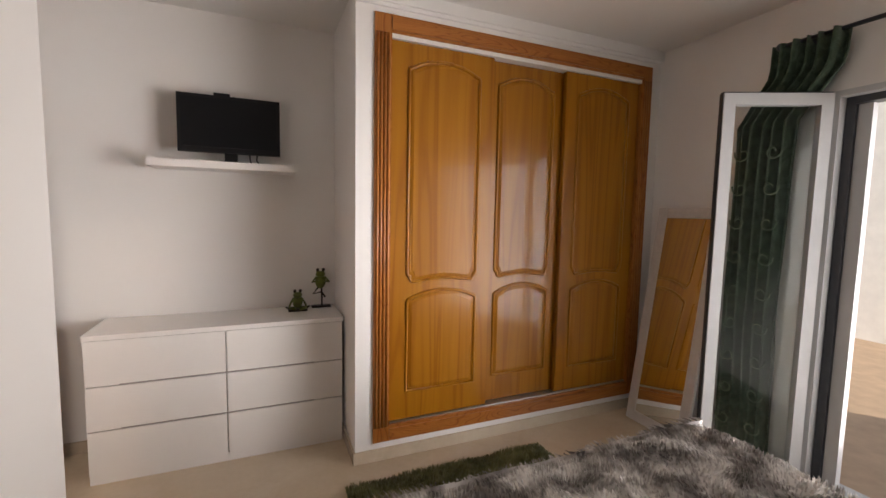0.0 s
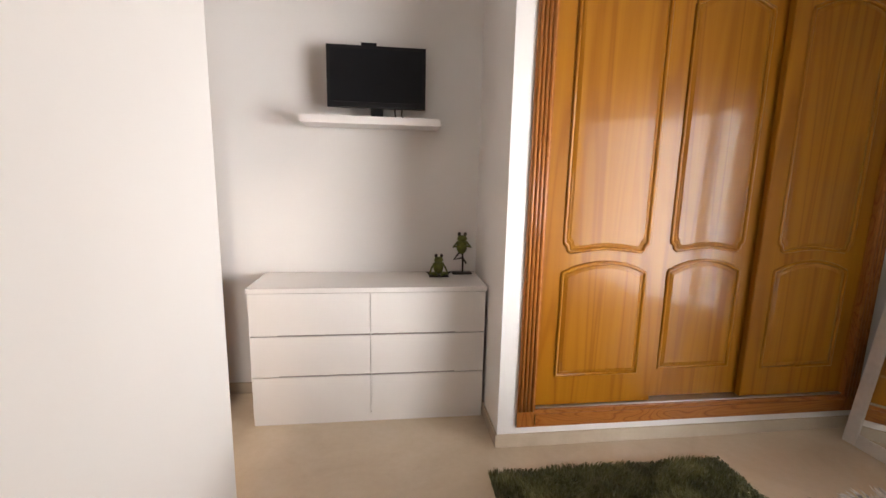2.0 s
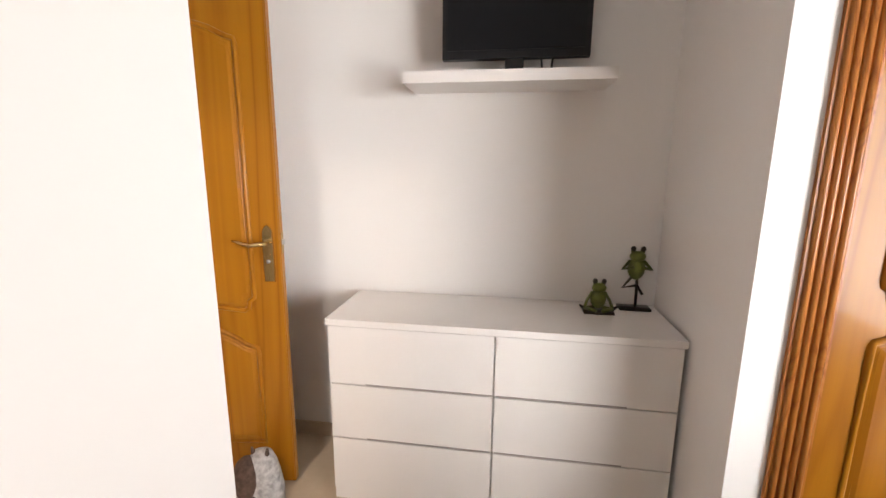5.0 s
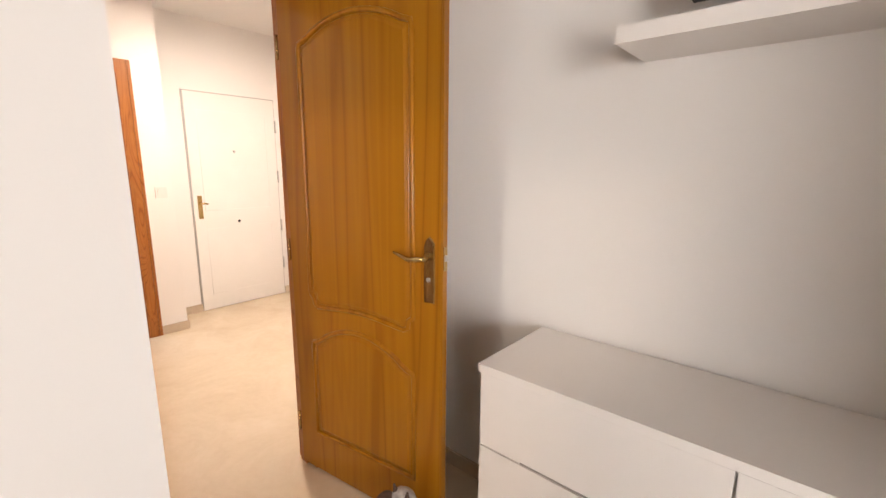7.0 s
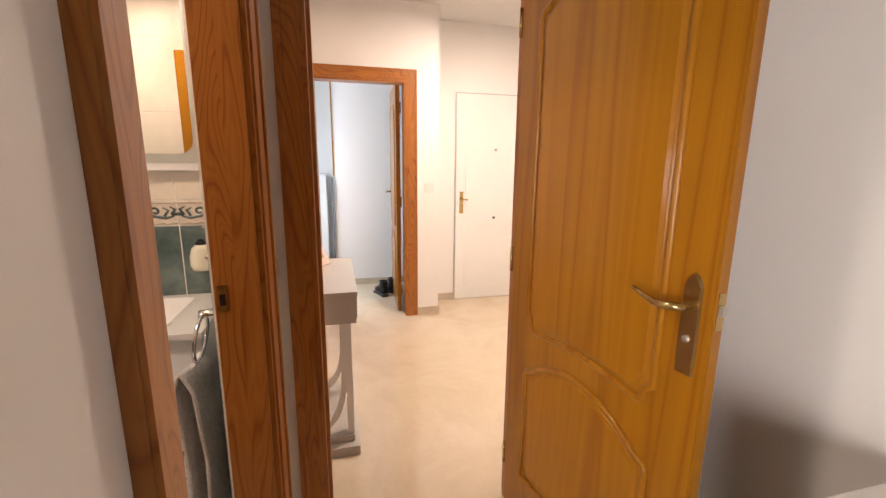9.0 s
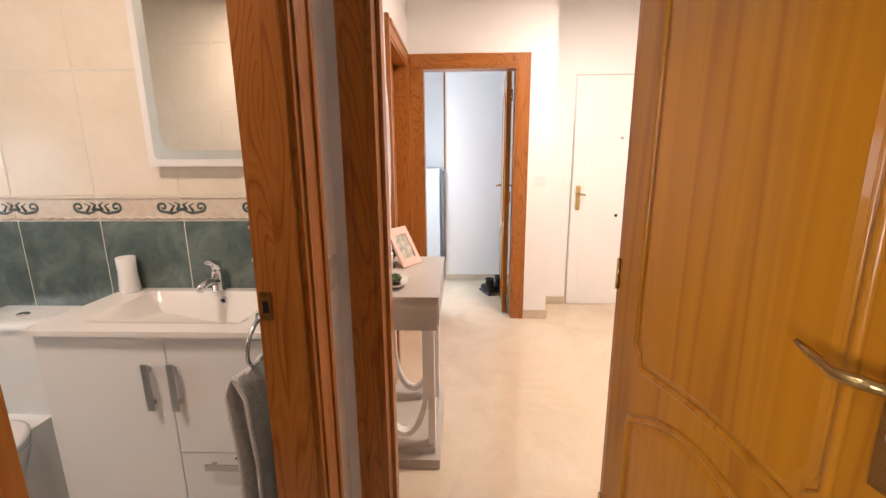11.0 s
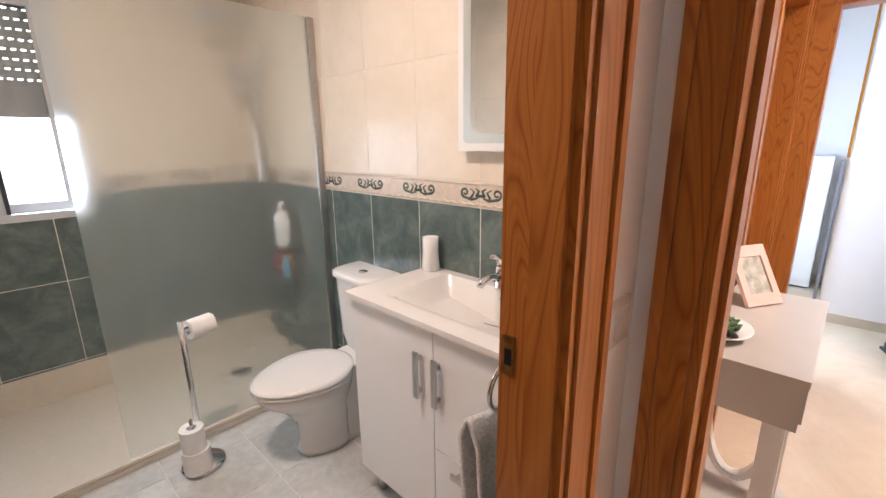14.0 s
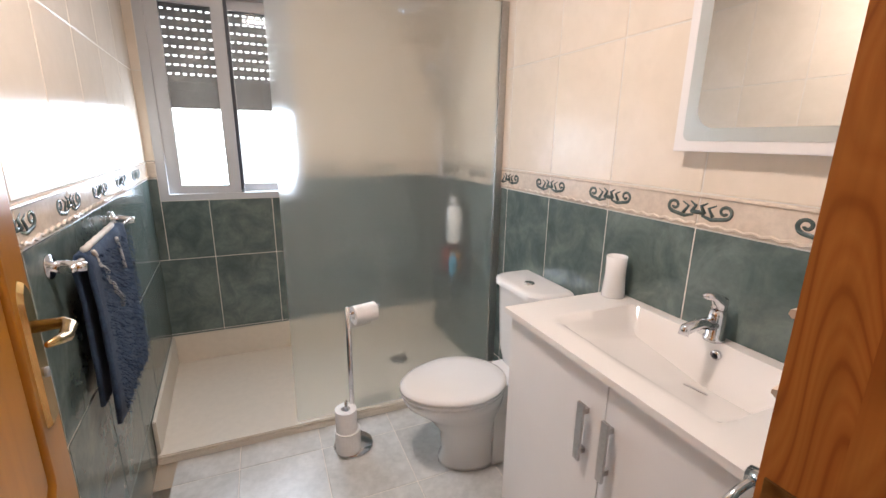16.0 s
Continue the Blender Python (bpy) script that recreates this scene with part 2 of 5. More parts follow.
structure("wall_partition", bm, WALL, "white painted partition with a rounded corner")
# the wall of the shower room doorway and its tiles and frame share this offset
PASSAGE = pose(0, -0.034, 0)
structure("wall_passage", boxes((-1.30, -1.158, -0.64, -0.534, 0, H), (-2.30, -1.94, -0.64, -0.534, 0, H), (-1.94, -1.30, -0.64, -0.534, 2.06, H)),
          WALL, "white painted wall with the shower room doorway").matrix_basis = PASSAGE
structure("wall_bedroom_door", boxes((-2.32, -2.20, 0.29, 0.70, 0, H), (-2.32, -2.20, -0.62, -0.475, 0, H), (-2.32, -2.20, -0.475, 0.29, 2.06, H)),
          WALL, "white painted wall with the bedroom doorway")
# hall
structure("wall_hall_south", boxes((-3.55, -2.32, -0.74, -0.62, 0, H), (-4.61, -4.35, -0.74, -0.62, 0, H), (-4.35, -3.55, -0.74, -0.62, 2.04, H)), WALL, "white hall wall behind the console table")
structure("wall_hall_west", boxes((-4.61, -4.51, -0.62, -0.53, 0, H), (-4.61, -4.51, 0.235, 0.505, 0, H), (-4.61, -4.51, -0.53, 0.235, 2.03, H)), WALL, "white hall wall with an open doorway")
structure("wall_hall_recess", boxes((-4.98, -4.61, 0.405, 0.505, 0, H), (-4.98, -4.88, 0.505, 1.97, 0, H)), WALL, "white recessed wall round the entrance door")
structure("wall_hall_north", boxes((-4.88, -2.20, 1.85, 1.97, 0, H)), WALL, "white hall wall")
structure("wall_hall_east", boxes((-2.32, -2.20, 0.82, 1.85, 0, H)), WALL, "white hall wall")
# far room
structure("wall_far_room", boxes((-5.75, -5.63, -0.37, 1.97, 0, H)), WALL, "white wall of the far room")
structure("wall_far_room_west", boxes((-6.90, -6.77, -1.6, -0.37, 0, H)), WALL, "white back wall of the far room")
structure("wall_far_room_north", boxes((-5.63, -4.98, 1.4, 1.5, 0, H), (-6.77, -5.75, -0.37, -0.27, 0, H)), WALL, "white wall of the far room")
structure("wall_far_room_south", boxes((-6.77, -4.51, -1.6, -1.5, 0, H), (-4.61, -4.51, -1.5, -0.74, 0, H)), WALL, "white wall of the far room")

# ---- skirting ----
def skirting(*rows):
    for r in rows:
        structure("baseboard", boxes((*r, 0, 0.07)), SKIRT, "cream marble skirting", 0.003)


skirting((-1.6, -1.32, 0.689, 0.70), (-2.20, -1.6, 0.689, 0.70), (-0.011, 0, 0, 0.689), (-0.011, 2.20, -0.011, 0), (2.199, 2.21, -1.06, -0.011),
         (-2.20, -2.189, 0.37, 0.689), (-4.51, -4.499, 0.31, 0.505), (-4.87, -4.499, 0.505, 0.516), (-4.88, -4.869, 0.516, 0.76), (-4.88, -4.869, 1.60, 1.85),
         (-4.87, -2.33, 1.839, 1.85), (-5.63, -5.619, -0.37, 1.39), (-6.77, -6.759, -1.5, -0.38), (-3.46, -2.33, -0.62, -0.609))
structure("trim", boxes((0.0, 2.21, -0.028, 0.0, 2.555, H), (0.0, 2.21, -0.014, 0.0, 2.535, 2.555)), CEIL, "white plaster cornice above the wardrobe", 0.006)


# ---- panelled doors ----
def arch_panel(u0, u1, z0, z1, rise=0.045, hook=0.035, foot_hook=False):
    """Outline of a raised door panel: arched top with hooked shoulders, and straight or hooked feet."""
    pts = []
    w = u1 - u0
    n = 14
    if foot_hook:
        pts += [(u0, z0 + hook * 1.2), (u0 + 0.002, z0 + hook * 0.9), (u0 + hook * 0.42, z0 + hook * 0.62), (u0 + hook * 0.50, z0 + 0.004), (u0 + hook * 0.85, z0 - 0.007)]
        pts += [(u0 + w * (0.2 + 0.6 * i / 6), z0 + 0.012 * math.sin(math.pi * i / 6)) for i in range(7)]
        pts += [(u1 - hook * 0.85, z0 - 0.007), (u1 - hook * 0.50, z0 + 0.004), (u1 - hook * 0.42, z0 + hook * 0.62), (u1 - 0.002, z0 + hook * 0.9), (u1, z0 + hook * 1.2)]
    else:
        pts += [(u0, z0), (u1, z0)]
    zs = z1 - rise
    pts += [(u1, zs - hook * 0.6), (u1 - 0.004, zs - hook * 0.2), (u1 - hook * 0.7, zs), (u1 - hook, zs + 0.006)]
    pts += [(u1 - hook - (w - 2 * hook) * i / n, zs + 0.006 + (rise - 0.006) * math.sin(math.pi * i / n) ** 0.8) for i in range(1, n)]
    pts += [(u0 + hook, zs + 0.006), (u0 + hook * 0.7, zs), (u0 + 0.004, zs - hook * 0.2), (u0, zs - hook * 0.6)]
    return pts


def ring(bm, outline, front, size, place):
    """Half-round moulding along an outline of (u, z), standing proud of the depth front."""
    sweep(bm, [place(u, front, z) for u, z in outline], size, 8, True)


def inset(outline, d):
    cu = sum(p[0] for p in outline) / len(outline)
    u0, u1 = min(p[0] for p in outline), max(p[0] for p in outline)
    z0, z1 = min(p[1] for p in outline), max(p[1] for p in outline)
    cz = (z0 + z1) / 2
    return [(cu + (u - cu) * (1 - 2 * d / (u1 - u0)), cz + (z - cz) * (1 - 2 * d / (z1 - z0))) for u, z in outline]


def field(bm, outline, d0, d1, place):
    """Raised flat field inside an outline, with sloping edges."""
    inner = inset(outline, 0.03)
    a = [bm.verts.new(place(u, d0, z)) for u, z in inset(outline, 0.004)]
    b2 = [bm.verts.new(place(u, d1, z)) for u, z in inner]
    n = len(a)
    for i in range(n):
        bm.faces.new((a[i], a[(i + 1) % n], b2[(i + 1) % n], b2[i]))
    bm.faces.new(b2)
    bmesh.ops.recalc_face_normals(bm, faces=bm.faces)


def panelled(parent, place, u0, u1, z0, z1, thick, panels, local=False, two_sided=False):
    """Slab with raised panels; place(u, depth, z) maps into the mesh's space, the front at depth 0."""
    bm = bmesh.new()
    c = [bm.verts.new(place(u, d, z)) for d in (0, thick) for u, z in ((u0, z0), (u1, z0), (u1, z1), (u0, z1))]
    for f in ((0, 1, 2, 3), (7, 6, 5, 4), (0, 4, 5, 1), (1, 5, 6, 2), (2, 6, 7, 3), (3, 7, 4, 0)):
        bm.faces.new([c[i] for i in f])
    bmesh.ops.recalc_face_normals(bm, faces=bm.faces)
    slab = part("slab", bm, OAK_V, parent, bevel=0.004, local=local)
    for o in panels:
        for front, sgn in (((0, 1), (thick, -1)) if two_sided else ((0, 1),)):
            bm = bmesh.new()
            field(bm, o, front + 0.001 * sgn, front - 0.007 * sgn, place)
            part("panel", bm, OAK_V, parent, local=local)
            bm = bmesh.new()
            ring(bm, o, front, 0.010, place)
            ring(bm, inset(o, 0.019), front + 0.002 * sgn, 0.0065, place)
            part("moulding", bm, OAK_V, parent, smooth=True, local=local)
    return slab


# ---- wardrobe ----
def wardrobe():
    w = thing("wardrobe", (1.11, 0.06, 0.111), "built-in honey wood wardrobe with three arched sliding doors", "wardrobe")
    for x0, x1 in ((0.10, 0.195), (2.028, 2.118)):
        j = part("jamb", boxes((x0, x1, -0.012, 0.10, 0.111, 2.50)), PINE_V, w, "reeded red-brown jamb", 0.004)
        for k in range(4):
            bm = bmesh.new()
            xc = x0 + 0.0165 + 0.0205 * k
            sweep(bm, [(xc, -0.012, 0.20), (xc, -0.012, 2.40)], 0.0092, 10)
            part("reed", bm, PINE_V, j, smooth=True)
    part("head", boxes((0.195, 2.028, -0.012, 0.10, 2.405, 2.50), (0.195, 2.028, -0.020, 0.0, 2.42, 2.485)), PINE_X, w, "", 0.004)
    part("sill", boxes((0.195, 2.028, -0.012, 0.10, 0.111, 0.205), (0.195, 2.028, -0.020, 0.0, 0.125, 0.185)), PINE_X, w, "", 0.004)
    part("track", boxes((0.195, 2.028, -0.006, 0.10, 2.382, 2.405)), CREAMW, w, "pale upper track cover", 0.002)
    part("track", boxes((0.195, 2.028, 0.004, 0.10, 0.205, 0.214)), STEEL, w, "metal floor track", 0.001)
    part("back", boxes((0.10, 2.118, 0.60, 0.62, 0.111, 2.50)), OAK_V, w)
    for x0, x1, y in ((0.197, 0.845, 0.012), (0.80, 1.415, 0.055), (1.385, 2.026, 0.012)):
        d = thing("sliding_door", (x0, y, 0.215), "", "")
        d.parent = w
        d.matrix_parent_inverse = w.matrix_basis.inverted()
        p0, p1 = x0 + 0.105, x1 - 0.098
        panelled(d, lambda u, dd, z, y=y, x0=x0: (u - x0, dd, z - 0.215), x0, x1, 0.216, 2.381, 0.035,
                 [arch_panel(p0, p1, 0.385, 0.985, 0.045), arch_panel(p0, p1, 1.045, 2.30, 0.05, 0.04, True)], local=True)
    return w


wardrobe()


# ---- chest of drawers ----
# darker tone for the shade inside the drawers' finger grooves
SHADOWW = plain("taupe_groove_shade", (0.30, 0.27, 0.25), 0.5)
def chest():
    c = thing("chest_of_drawers", (-0.655, 0.50, 0), "low white gloss chest with six handleless drawers", "chest of drawers")
    part("carcass", boxes((-1.305, -0.020, 0.318, 0.688, 0.05, 0.764)), GLOSSW, c, "", 0.002)
    part("plinth", boxes((-1.305, -0.020, 0.305, 0.68, 0.0, 0.052)), GLOSSW, c, "", 0.002)
    part("top", boxes((-1.312, -0.012, 0.292, 0.690, 0.766, 0.792)), GLOSSW, c, "thin glossy top", 0.003)
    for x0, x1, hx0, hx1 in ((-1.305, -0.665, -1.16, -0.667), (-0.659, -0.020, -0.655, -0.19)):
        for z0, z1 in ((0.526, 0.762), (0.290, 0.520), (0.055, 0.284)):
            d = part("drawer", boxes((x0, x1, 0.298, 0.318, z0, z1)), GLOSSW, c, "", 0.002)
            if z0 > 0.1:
                # the groove's shade is a thin taupe strip on the drawer front
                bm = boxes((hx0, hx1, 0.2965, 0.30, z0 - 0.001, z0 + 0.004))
                part("finger_pull", bm, SHADOWW, d, "taupe strip for the shade in the finger groove")
    return c


chest()


# ---- shelf and television ----
s = thing("wall_shelf", (-0.66, 0.69, 1.668), "white floating wall shelf", "shelf")
part("board", boxes((-1.040, -0.272, 0.458, 0.70, 1.671, 1.712)), CREAMW, s, "", 0.003)

tv = thing("television", (-0.63, 0.57, 1.713), "black flat television standing on the shelf", "television")
part("casing", boxes((-0.905, -0.355, 0.560, 0.600, 1.772, 2.102), (-0.80, -0.46, 0.60, 0.635, 1.82, 2.05)), BLACK, tv, "", 0.005)
part("screen", boxes((-0.885, -0.375, 0.5575, 0.561, 1.802, 2.084)), SCREEN, tv, "dark glossy screen")
bm = bmesh.new()
lathe(bm, [(0.10, 0), (0.105, 0.004), (0.10, 0.010), (0.03, 0.016)], (-0.63, 0.575, 1.7125), 28, 1.0, 0.62)
part("base", bm, BLACK, tv, smooth=True)
part("neck", boxes((-0.665, -0.595, 0.572, 0.590, 1.724, 1.785)), BLACK, tv, "", 0.003)
part("sensor_bar", boxes((-0.715, -0.630, 0.562, 0.592, 2.102, 2.118)), BLACK, tv, "small camera on the upper edge", 0.003)
bm = bmesh.new()
sweep(bm, [(-0.53, 0.60, 1.79), (-0.525, 0.585, 1.73), (-0.515, 0.57, 1.718), (-0.50, 0.60, 1.717)], 0.004)
part("cable", bm, BLACK, tv, smooth=True)
bm = bmesh.new()
sweep(bm, [(-0.485, 0.60, 1.79), (-0.49, 0.59, 1.74), (-0.475, 0.575, 1.718), (-0.44, 0.60, 1.717)], 0.004)
part("cable", bm, BLACK, tv, smooth=True)


# ---- frog figurines ----
FROG = plain("painted_frog_green", (0.105, 0.125, 0.018), 0.35, vary=0.5, scale=40, relief=0.2)
FROGDARK = plain("dark_patina_metal", (0.030, 0.024, 0.016), 0.4, 0.4, vary=0.3, scale=60)


def blob(bm, c, r, segs=12):
    m = Matrix.Translation(c) @ Matrix.Diagonal((*r, 1))
    bmesh.ops.create_uvsphere(bm, u_segments=segs, v_segments=segs // 2 + 2, radius=1, matrix=m)


def frog(name, x, y, z, label, standing):
    green, dark = bmesh.new(), bmesh.new()
    b = 0.085 if standing else 0.008
    h = 0.165 if standing else 0.088
    blob(green, (0, 0, b + 0.034), (0.024, 0.018, 0.034))
    blob(green, (0, -0.004, h - 0.012), (0.022, 0.018, 0.015))
    for sx in (-1, 1):
        blob(green, (0.012 * sx, -0.002, h + 0.002), (0.007, 0.007, 0.007), 8)
        blob(dark, (0.013 * sx, -0.005, h + 0.009), (0.0075, 0.0075, 0.008), 8)
        if standing:
            sweep(green, [(0.018 * sx, 0, b + 0.055), (0.038 * sx, -0.008, b + 0.032), (0.012 * sx, -0.020, b + 0.040)], 0.0045, 6)
        else:
            sweep(green, [(0.018 * sx, 0, 0.062), (0.034 * sx, -0.006, 0.035), (0.040 * sx, -0.014, 0.018)], 0.0045, 6)
            sweep(green, [(0.014 * sx, -0.004, 0.014), (0.040 * sx, -0.016, 0.014), (0.008 * sx, -0.032, 0.010)], 0.006, 6)
            sweep(dark, [(0.040 * sx, -0.010, 0.010), (0.056 * sx, -0.012, 0.022)], [0.007, 0.003], 6)
    if standing:
        sweep(dark, [(0.004, 0, b + 0.008), (0.006, 0, 0.04), (0.006, 0, 0.004)], 0.004, 6)
        sweep(dark, [(-0.008, 0, b + 0.010), (-0.034, -0.006, b - 0.022), (0.004, -0.006, b - 0.014), (0.020, -0.006, b - 0.040)], 0.0045, 6)
        box(dark, -0.040, 0.044, -0.022, 0.022, 0, 0.006)
    else:
        box(dark, -0.044, 0.044, -0.034, 0.020, 0, 0.006)
    n = len(green.faces)
    data = bpy.data.meshes.new(name)
    tmp = bpy.data.meshes.new("dark_bits")
    dark.to_mesh(tmp)
    green.from_mesh(tmp)
    green.faces.ensure_lookup_table()
    for f in green.faces:
        f.smooth = True
        f.material_index = 0 if f.index < n and f.index >= 0 else 1
    for i, f in enumerate(green.faces):
        f.material_index = 0 if i < n else 1
    green.to_mesh(data)
    green.free(), dark.free()
    bpy.data.meshes.remove(tmp)
    data.materials.append(FROG)
    data.materials.append(FROGDARK)
    ob = new(name, data)
    ob.matrix_basis = pose(x, y, z, 0, 0, 0) @ Matrix.Scale(1.46 if standing else 1.32, 4)
    return tagged(ob, label, "figurine", "frog figurines")


frog("frog_figurine", -0.260, 0.567, 0.7925, "small green metal frog sitting cross-legged", False)
frog("frog_figurine", -0.108, 0.625, 0.7925, "green metal frog standing on one leg in a yoga pose", True)


# ---- rug and bed ----
def pile_mat(name, a, b2, c, spots):
    def build(nt, b):
        v = coords(nt)
        n = noise_of(nt, v, spots, 3, 0.6, 0.4)
        isl = nt.nodes.new("ShaderNodeNewGeometry")
        base = ramp(nt, n, (0.38, a), (0.5, b2), (0.60, c))
        tip = ramp(nt, isl.outputs["Random Per Island"], (0.0, (0.62, 0.62, 0.62)), (1.0, (1, 1, 1)))
        nt.links.new(mixed(nt, base, tip, 0.8), b.inputs["Base Color"])
        b.inputs["Roughness"].default_value = 0.9
        b.inputs["Sheen Weight"].default_value = 0.18
    return material(name, build)


RUGM = pile_mat("olive_shag", (0.125, 0.130, 0.040), (0.175, 0.178, 0.062), (0.225, 0.222, 0.088), 14)
FURM = pile_mat("grey_mottled_fur", (0.15, 0.132, 0.118), (0.42, 0.39, 0.36), (0.78, 0.75, 0.71), 7)


def blades(count, place, length, width, seed):
    """Tufts of pile: thin bent blades; place(rng) gives root and lean."""
    rng = random.Random(seed)
    verts, faces = [], []
    for _ in range(count):
        root, nrm, lean = place(rng)
        ln = length * rng.uniform(0.6, 1.25)
        a = rng.uniform(0, 2 * math.pi)
        side = nrm.orthogonal()
        side.rotate(Matrix.Rotation(a, 3, nrm))
        side = side.normalized() * width * rng.uniform(0.6, 1.3)
        mid = root + nrm * ln * 0.6 + lean * ln * 0.25
        tip = root + nrm * ln * 0.85 + lean * ln * 0.8
        i = len(verts)
        verts += [root - side, root + side, mid + side * 0.7, mid - side * 0.7, tip]
        faces += [(i, i + 1, i + 2, i + 3), (i + 3, i + 2, i + 4)]
    data = bpy.data.meshes.new("fur")
    data.from_pydata([tuple(v) for v in verts], [], faces)
    return data


def rug():
    r = thing("rug", (0.50, -0.48, 0), "olive green shaggy bedside rug on the marble floor", "rug")
    bm = boxes((-0.09, 1.10, -0.76, -0.215, 0.0, 0.012))
    part("backing", bm, RUGM, r, "", 0.005)

    def place(rng):
        x, y = rng.uniform(-0.095, 1.105), rng.uniform(-0.765, -0.21)
        lean = Vector((noise.noise((x * 5, y * 5, 1)), noise.noise((x * 5, y * 5, 7)), 0)) * 1.6
        return Vector((x, y, 0.010)), Vector((0, 0, 1)), lean
    data = blades(15000, place, 0.030, 0.0035, 5)
    data.materials.append(RUGM)
    p = new("fur", data)
    p.parent = r
    p.matrix_parent_inverse = r.matrix_basis.inverted()
    tagged(p, "long shaggy pile", kind="stuff")


rug()

LINEN = plain("pale_bed_linen", (0.55, 0.52, 0.49), 0.8, vary=0.08, scale=20, relief=0.2)
bed = thing("bed", (0.555, -2.15, 0), "double bed with a pale divan base", "bed")
part("base", boxes((-0.16, 1.27, -3.20, -1.17, 0.06, 0.32)), LINEN, bed, "", 0.02)
part("mattress", boxes((-0.18, 1.29, -3.22, -1.16, 0.32, 0.50)), LINEN, bed, "", 0.05, segs=4)
for x, y in ((-0.05, -3.1), (1.16, -3.1), (-0.05, -1.28), (1.16, -1.28)):
    bm = bmesh.new()
    lathe(bm, [(0.03, 0), (0.03, 0.07)], (x, y, 0), 12)
    part("leg", bm, BLACK, bed, smooth=True)


def throw_point(u, v):
    """Draped cover: u across the bed, v from the foot's hem up and over."""
    x = -0.235 + 1.57 * u
    r = 0.07
    drop = 0.36
    s2 = v * 2.45
    if s2 < drop:
        y, z, n = -1.095, 0.19 + s2, Vector((0, 1, 0.1))
    elif s2 < drop + 0.11:
        a = (s2 - drop) / 0.11 * math.pi / 2
        y, z, n = -1.095 - r * (1 - math.cos(a)), 0.19 + drop - 0.0 + r * math.sin(a) - 0.07, Vector((0, math.cos(a), math.sin(a)))
    else:
        y, z, n = -1.165 - (s2 - drop - 0.11), 0.55, Vector((0, 0, 1))
    z = min(z, 0.55)
    edge = min(u, 1 - u) * 1.57
    if edge < 0.10 and s2 >= drop:
        a = (0.10 - edge) / 0.10
        z -= 0.10 * (1 - math.sqrt(max(0, 1 - a * a)))
        n = (n + Vector(((1 if u > 0.5 else -1) * a * 1.5, 0, 0))).normalized()
    k = 0.012 * noise.noise((x * 4, y * 4, z * 4)) + 0.010 * noise.noise((x * 11, y * 11, z * 9))
    return Vector((x, y, z)) + n.normalized() * k, n.normalized()


def fur_throw():
    t = thing("fur_throw", (0.555, -1.9, 0.53), "mottled grey faux fur throw spread over the bed", "blanket")
    bm = bmesh.new()
    nu, nv = 70, 90
    grid = [[bm.verts.new(throw_point(i / nu, j / nv)[0]) for i in range(nu + 1)] for j in range(nv + 1)]
    for j in range(nv):
        for i in range(nu):
            bm.faces.new((grid[j][i], grid[j][i + 1], grid[j + 1][i + 1], grid[j + 1][i]))
    bmesh.ops.recalc_face_normals(bm, faces=bm.faces)
    part("cover", bm, FURM, t, smooth=True)
    # sides that hang down
    for u in (0.0, 1.0):
        bm = bmesh.new()
        rows = []
        for j in range(14, nv + 1, 2):
            p = throw_point(u, j / nv)[0]
            sx = 1 if u else -1
            rows.append([bm.verts.new((p.x + sx * 0.012 * math.sin(j * 0.7) * k / 4, p.y, p.z - (p.z - 0.24) * k / 4)) for k in range(5)])
        for a, b2 in zip(rows, rows[1:]):
            for k in range(4):
                bm.faces.new((a[k], a[k + 1], b2[k + 1], b2[k]))
        part("side_fall", bm, FURM, t, smooth=True)

    def place(rng):
        p, n = throw_point(rng.random(), rng.random() ** 1.5 * 0.85)
        lean = Vector((noise.noise((p.x * 6, p.y * 6, 3)), noise.noise((p.x * 6, p.y * 6, 9)) + 0.3, 0)) * 1.9
        return p, n, lean
    data = blades(34000, place, 0.019, 0.0034, 9)
    data.materials.append(FURM)
    p = new("fur", data)
    p.parent = t
    p.matrix_parent_inverse = t.matrix_basis.inverted()
    tagged(p, "soft mottled pile", kind="stuff")


fur_throw()


# ---- leaning mirror ----
SILVERW = plain("silvery_white_frame", (0.62, 0.60, 0.58), 0.4, 0.15, vary=0.06, scale=30)
lm = thing("leaning_mirror", (1.97, -0.345, 0), "tall mirror in a silvery white frame leaning against the wall", "mirror")
tilt = pose(1.952, -0.345, 0.0, 0, 8.0, 0)
for r in ((-0.014, 0.014, -0.235, -0.165, 0, 1.52), (-0.014, 0.014, 0.165, 0.235, 0, 1.52)):
    part("frame_side", moved(boxes(r), tilt), SILVERW, lm, "", 0.004)
for r in ((-0.014, 0.014, -0.165, 0.165, 0, 0.07), (-0.014, 0.014, -0.165, 0.165, 1.45, 1.52)):
    part("frame_rail", moved(boxes(r), tilt), SILVERW, lm, "", 0.004)
part("mirror_glass", moved(boxes((-0.008, 0.004, -0.164, 0.164, 0.071, 1.449)), tilt), MIRROR, lm, "plain mirror glass")


